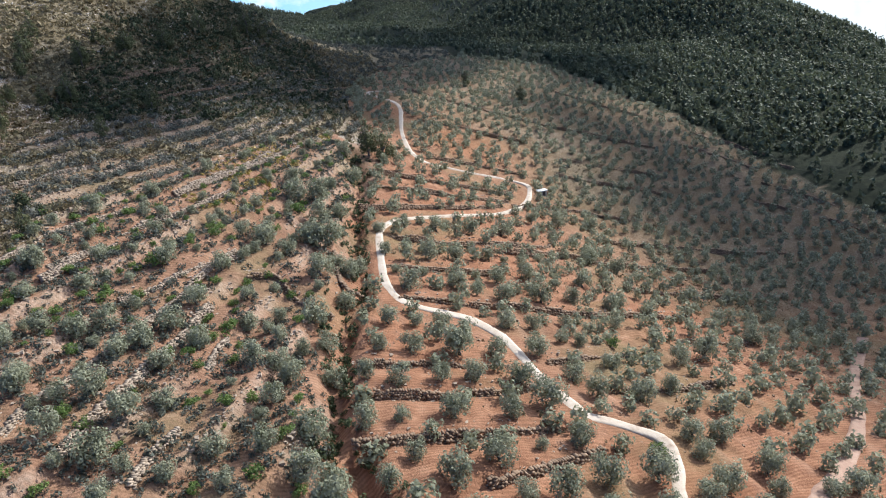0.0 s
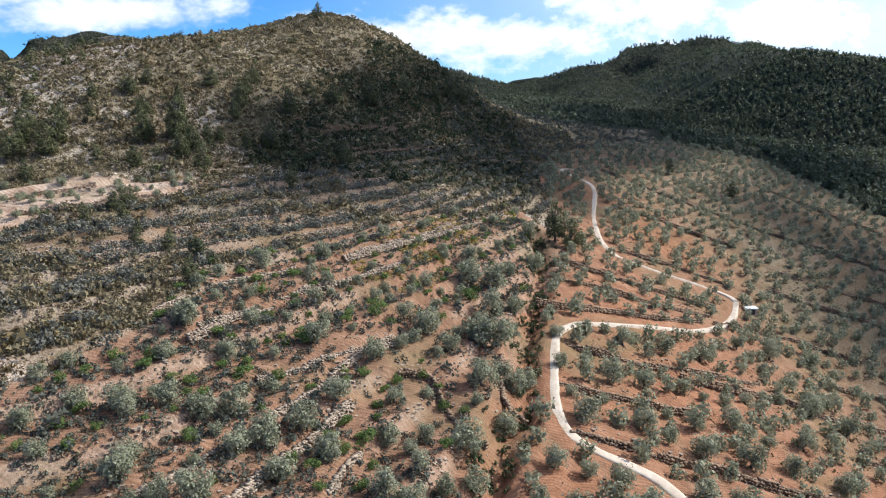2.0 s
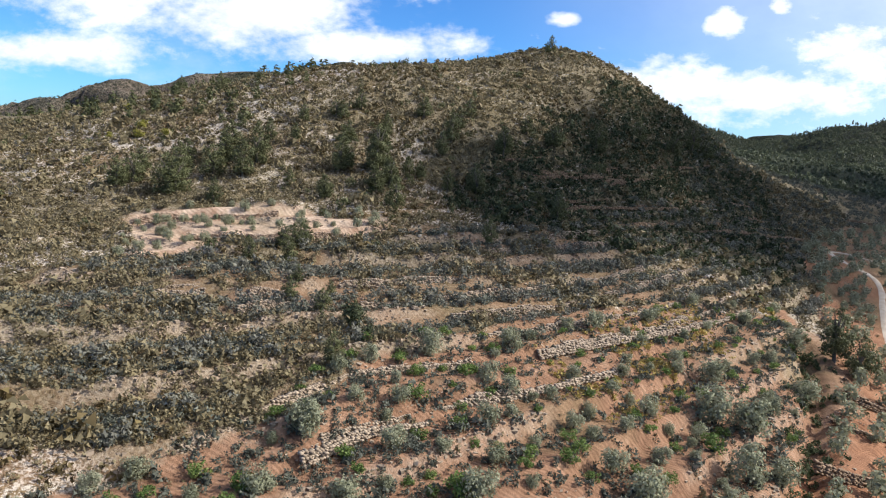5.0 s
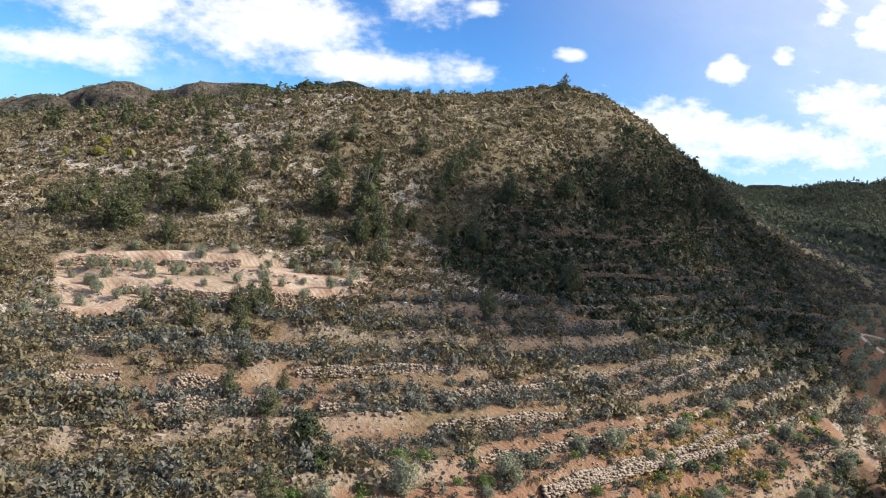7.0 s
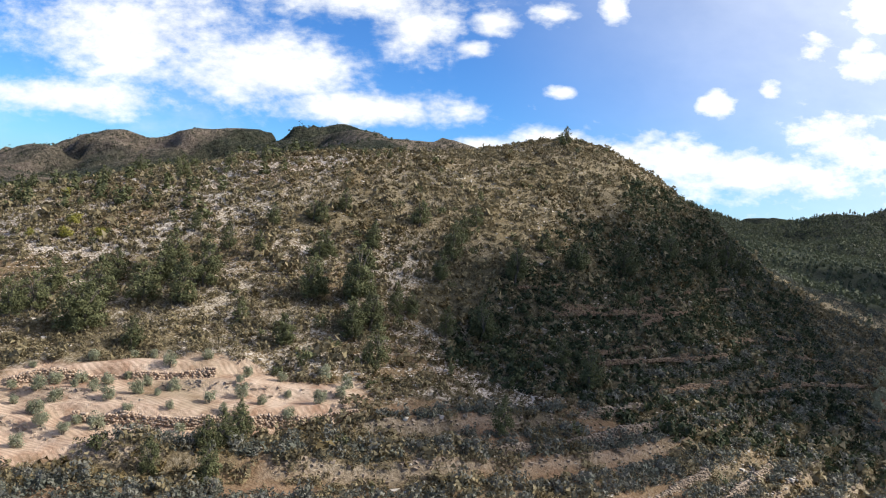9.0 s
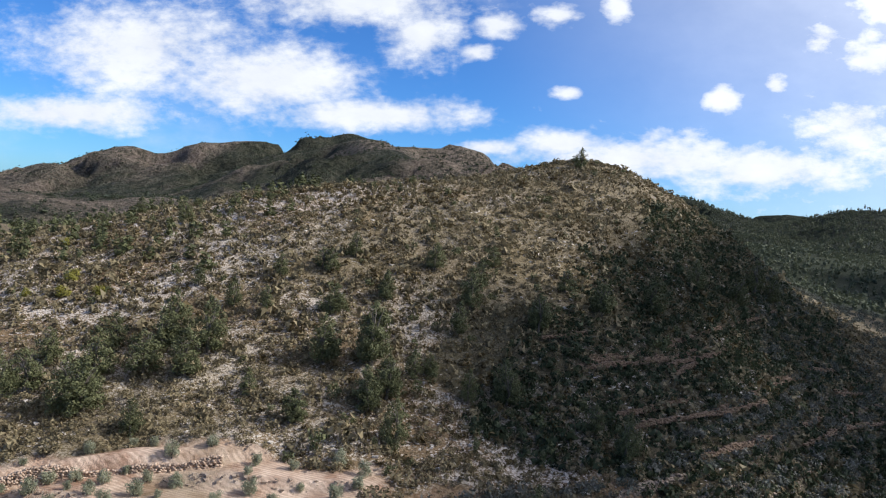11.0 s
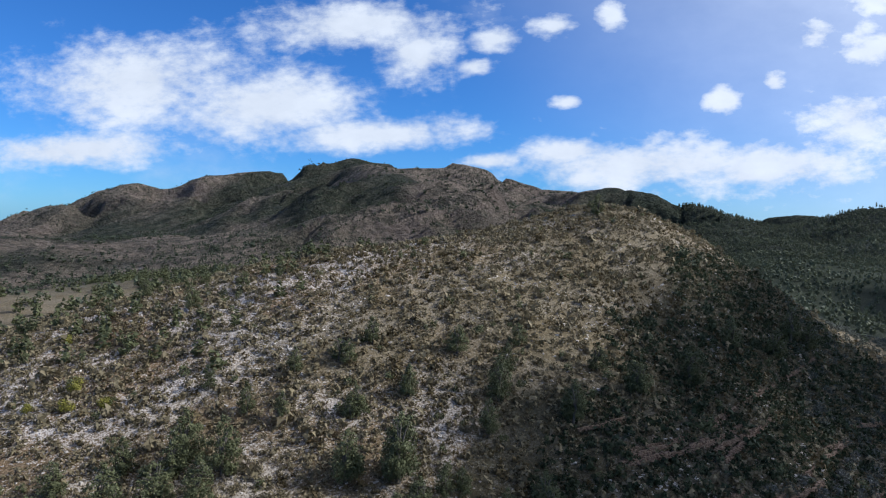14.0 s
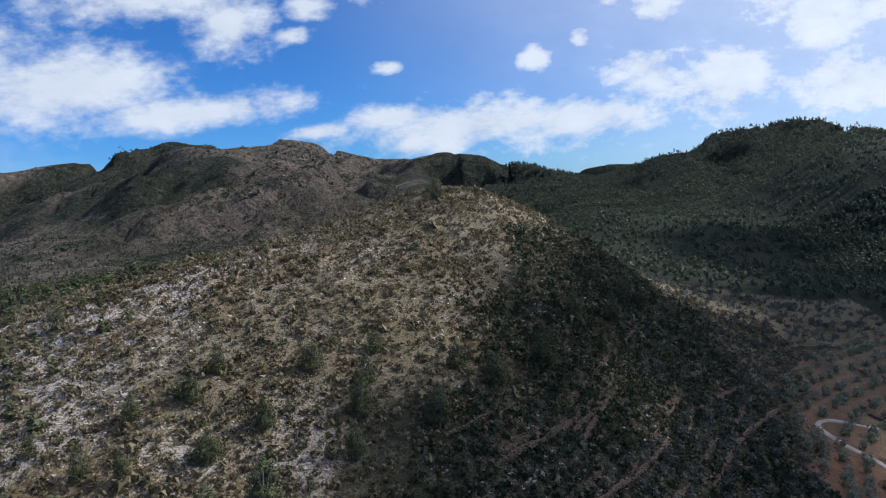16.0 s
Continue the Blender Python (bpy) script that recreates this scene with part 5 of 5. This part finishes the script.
rx, ry = hill_spots(rng, 16000, (-150, 780, 1200, 2500), lambda a, b, u: (weights(a, b)["wood"] > 0.8) & (u < 0.8 + 0.7 * fbm(a, b, 90, 2, 95)))
x, y = np.concatenate([x, fx, rx]), np.concatenate([y, fy, ry])
scatter("pine_wood", np.stack([x, y, rng.uniform(2.7, 4.6, len(x)) * np.where(y > 1200, 1.5, 1.0)], 1), far_pine, rng, WOOD, "dense dark green pine wood on the far slope", "woodland", (0.9, 1.4))
x, y = hill_spots(rng, 12000, (-900, 40, 300, 1500), lambda a, b, u: (u < 0.42 + 1.5 * fbm(a, b, 120, 3, 81)) & ((a < -190) | (b > 390)))
scatter("back_wood", np.stack([x, y, rng.uniform(2.6, 5.2, len(x))], 1), far_pine, rng, WOOD, "open pine wood and scrub behind the rocky hill", "woodland", (0.7, 1.3))
x, y = hill_spots(rng, 26000, (-2700, -450, 450, 2850), lambda a, b, u: (u < 0.48 + 1.6 * fbm(a, b, 240, 4, 85)) & (b > -0.35 * a + 200) & (along([p[:2] for p in FAR_RANGE], a, b) > 34))
scatter("range_wood", np.stack([x, y, rng.gamma(3.0, 1.3, len(x)) + 3], 1), far_pine, rng, WOOD, "dark scattered woods on the distant mountain range", "woodland", (0.4, 0.7))
x, y = hill_spots(rng, 7500, (-560, -140, 215, 620), lambda a, b, u: (u < 0.3 + 1.3 * fbm(a, b, 60, 3, 83)) & (b < 190 - 1.0 * (a + 60) + 90) & (b > 80 - 0.62 * a) & ((a < -200) | (u < 0.25)))
scatter("hill_pines", np.stack([x, y, rng.uniform(2.6, 4.6, len(x))], 1), [pine_crown(270 + k, 60, 0.17) for k in range(5)], rng, PINE, "grove of young pines along the hill crest", "woodland", (0.7, 1.1))

# ---------------------------------------------------------------- clouds that shade the valley


CLOUD, cloud_nt, cloud_b = mat("cloud")
cloud_b.inputs["Base Color"].default_value = (0.9, 0.9, 0.92, 1)
cloud_b.inputs["Roughness"].default_value = 1.0


def over(x, y, z, high=620.0):
    """The place at that height from which the sun's rays come down to x, y, z."""
    k = (high - z) / SUN.z
    return (x + SUN.x * k, y + SUN.y * k, high)


def cloud(cells, seed, high=1300.0):
    """One cumulus made of many billows. Cells: a spot that it shades, as x, y, z, and the reach round it."""
    g = np.random.default_rng(seed)
    bm = bmesh.new()
    for x, y, z, r in cells:
        for _ in range(15):
            p = g.normal(size=2) * 0.42 * r
            c = over(x + p[0], y + p[1], z, high + g.uniform(-14, 14))
            q = r * g.uniform(0.4, 0.65)
            bmesh.ops.create_icosphere(bm, subdivisions=1, radius=1, matrix=Matrix.Translation(c) @ Matrix.Diagonal((q, q, q * 0.4, 1)))
    me = bpy.data.meshes.new("cloud")
    bm.to_mesh(me)
    bm.free()
    me.polygons.foreach_set("use_smooth", np.ones(len(me.polygons), bool))
    me.materials.append(CLOUD)
    return tagged(new("cloud", me), "white drifting cumulus cloud high above the valley", "cloud", "clouds")


cloud([(-42, 220, 52, 20), (-72, 228, 62, 18), (-66, 209, 55, 14), (-30, 245, 60, 28), (-42, 266, 68, 22), (-36, 300, 76, 24), (-20, 332, 74, 30), (0, 292, 55, 30), (6, 270, 48, 22), (24, 312, 48, 30),
       (45, 345, 46, 34), (75, 378, 44, 34), (12, 352, 55, 34), (60, 420, 52, 36), (26, 262, 40, 24), (18, 290, 44, 24), (-52, 208, 54, 20), (-54, 232, 60, 20), (-58, 200, 51, 11), (-12, 247, 46, 18), (-22, 362, 82, 24)], 3)
cloud([(120, 290, 18, 34), (128, 240, 3, 34), (122, 190, -8, 34), (112, 145, -10, 30), (104, 105, -4, 28), (110, 70, 2, 28), (165, 220, -8, 36), (160, 160, -12, 36)], 4, 2400.0)
cloud([(105, 425, 45, 42), (150, 370, 20, 44), (100, 510, 45, 48), (80, 610, 52, 52), (150, 690, 55, 60), (190, 590, 50, 46), (180, 470, 25, 44)], 5, 2000.0)

# ---------------------------------------------------------------- the shed by the lane


def part(name, bm, material, parent, label=""):
    me = bpy.data.meshes.new(name)
    bm.to_mesh(me)
    bm.free()
    me.materials.append(material)
    ob = new(name, me)
    ob.parent = parent
    if label:
        ob["label"] = label
    return ob


def box(lo, hi, bevel=0.0):
    bm = bmesh.new()
    bmesh.ops.create_cube(bm, size=1, matrix=Matrix.Translation([(a + b) / 2 for a, b in zip(lo, hi)]) @ Matrix.Diagonal((*[b - a for a, b in zip(lo, hi)], 1)))
    if bevel:
        bmesh.ops.bevel(bm, geom=bm.edges[:], offset=bevel, segments=2, affect="EDGES")
    return bm


def plain(name, colour, rough):
    m, nt, b = mat(name)
    tex = noise_node(nt, 4.0)
    col = ramp(nt, tex.outputs[0], [(0.3, tuple(c * 0.8 for c in colour)), (0.7, colour)])
    nt.links.new(col.outputs[0], b.inputs["Base Color"])
    b.inputs["Roughness"].default_value = rough
    return m


def build_shed(x, y):
    white, grey, dark = plain("whitewash", (0.78, 0.77, 0.74), 0.9), plain("cement_grey", (0.35, 0.32, 0.29), 0.9), plain("doorway_shade", (0.05, 0.04, 0.035), 0.8)
    shed = tagged(new("shed"), "tiny white-roofed stone tool shed with a dark doorway", "shed")
    shed.location = (x, y, float(ground_height(x, y)[0]))
    part("wall", box((-1.3, -1.0, -0.5), (1.3, 1.0, 1.6), 0.04), grey, shed)
    part("roof", box((-1.6, -1.3, 1.6), (1.6, 1.3, 1.82), 0.05), white, shed, "white flat roof slab")
    # flat dark panel paints the shade inside the opening
    part("doorway_panel", box((-0.1, -1.04, 0.0), (0.8, -1.003, 1.45), 0.01), dark, shed, "dark panel painted as the shade in an open doorway")


build_shed(67.0, 203.2)
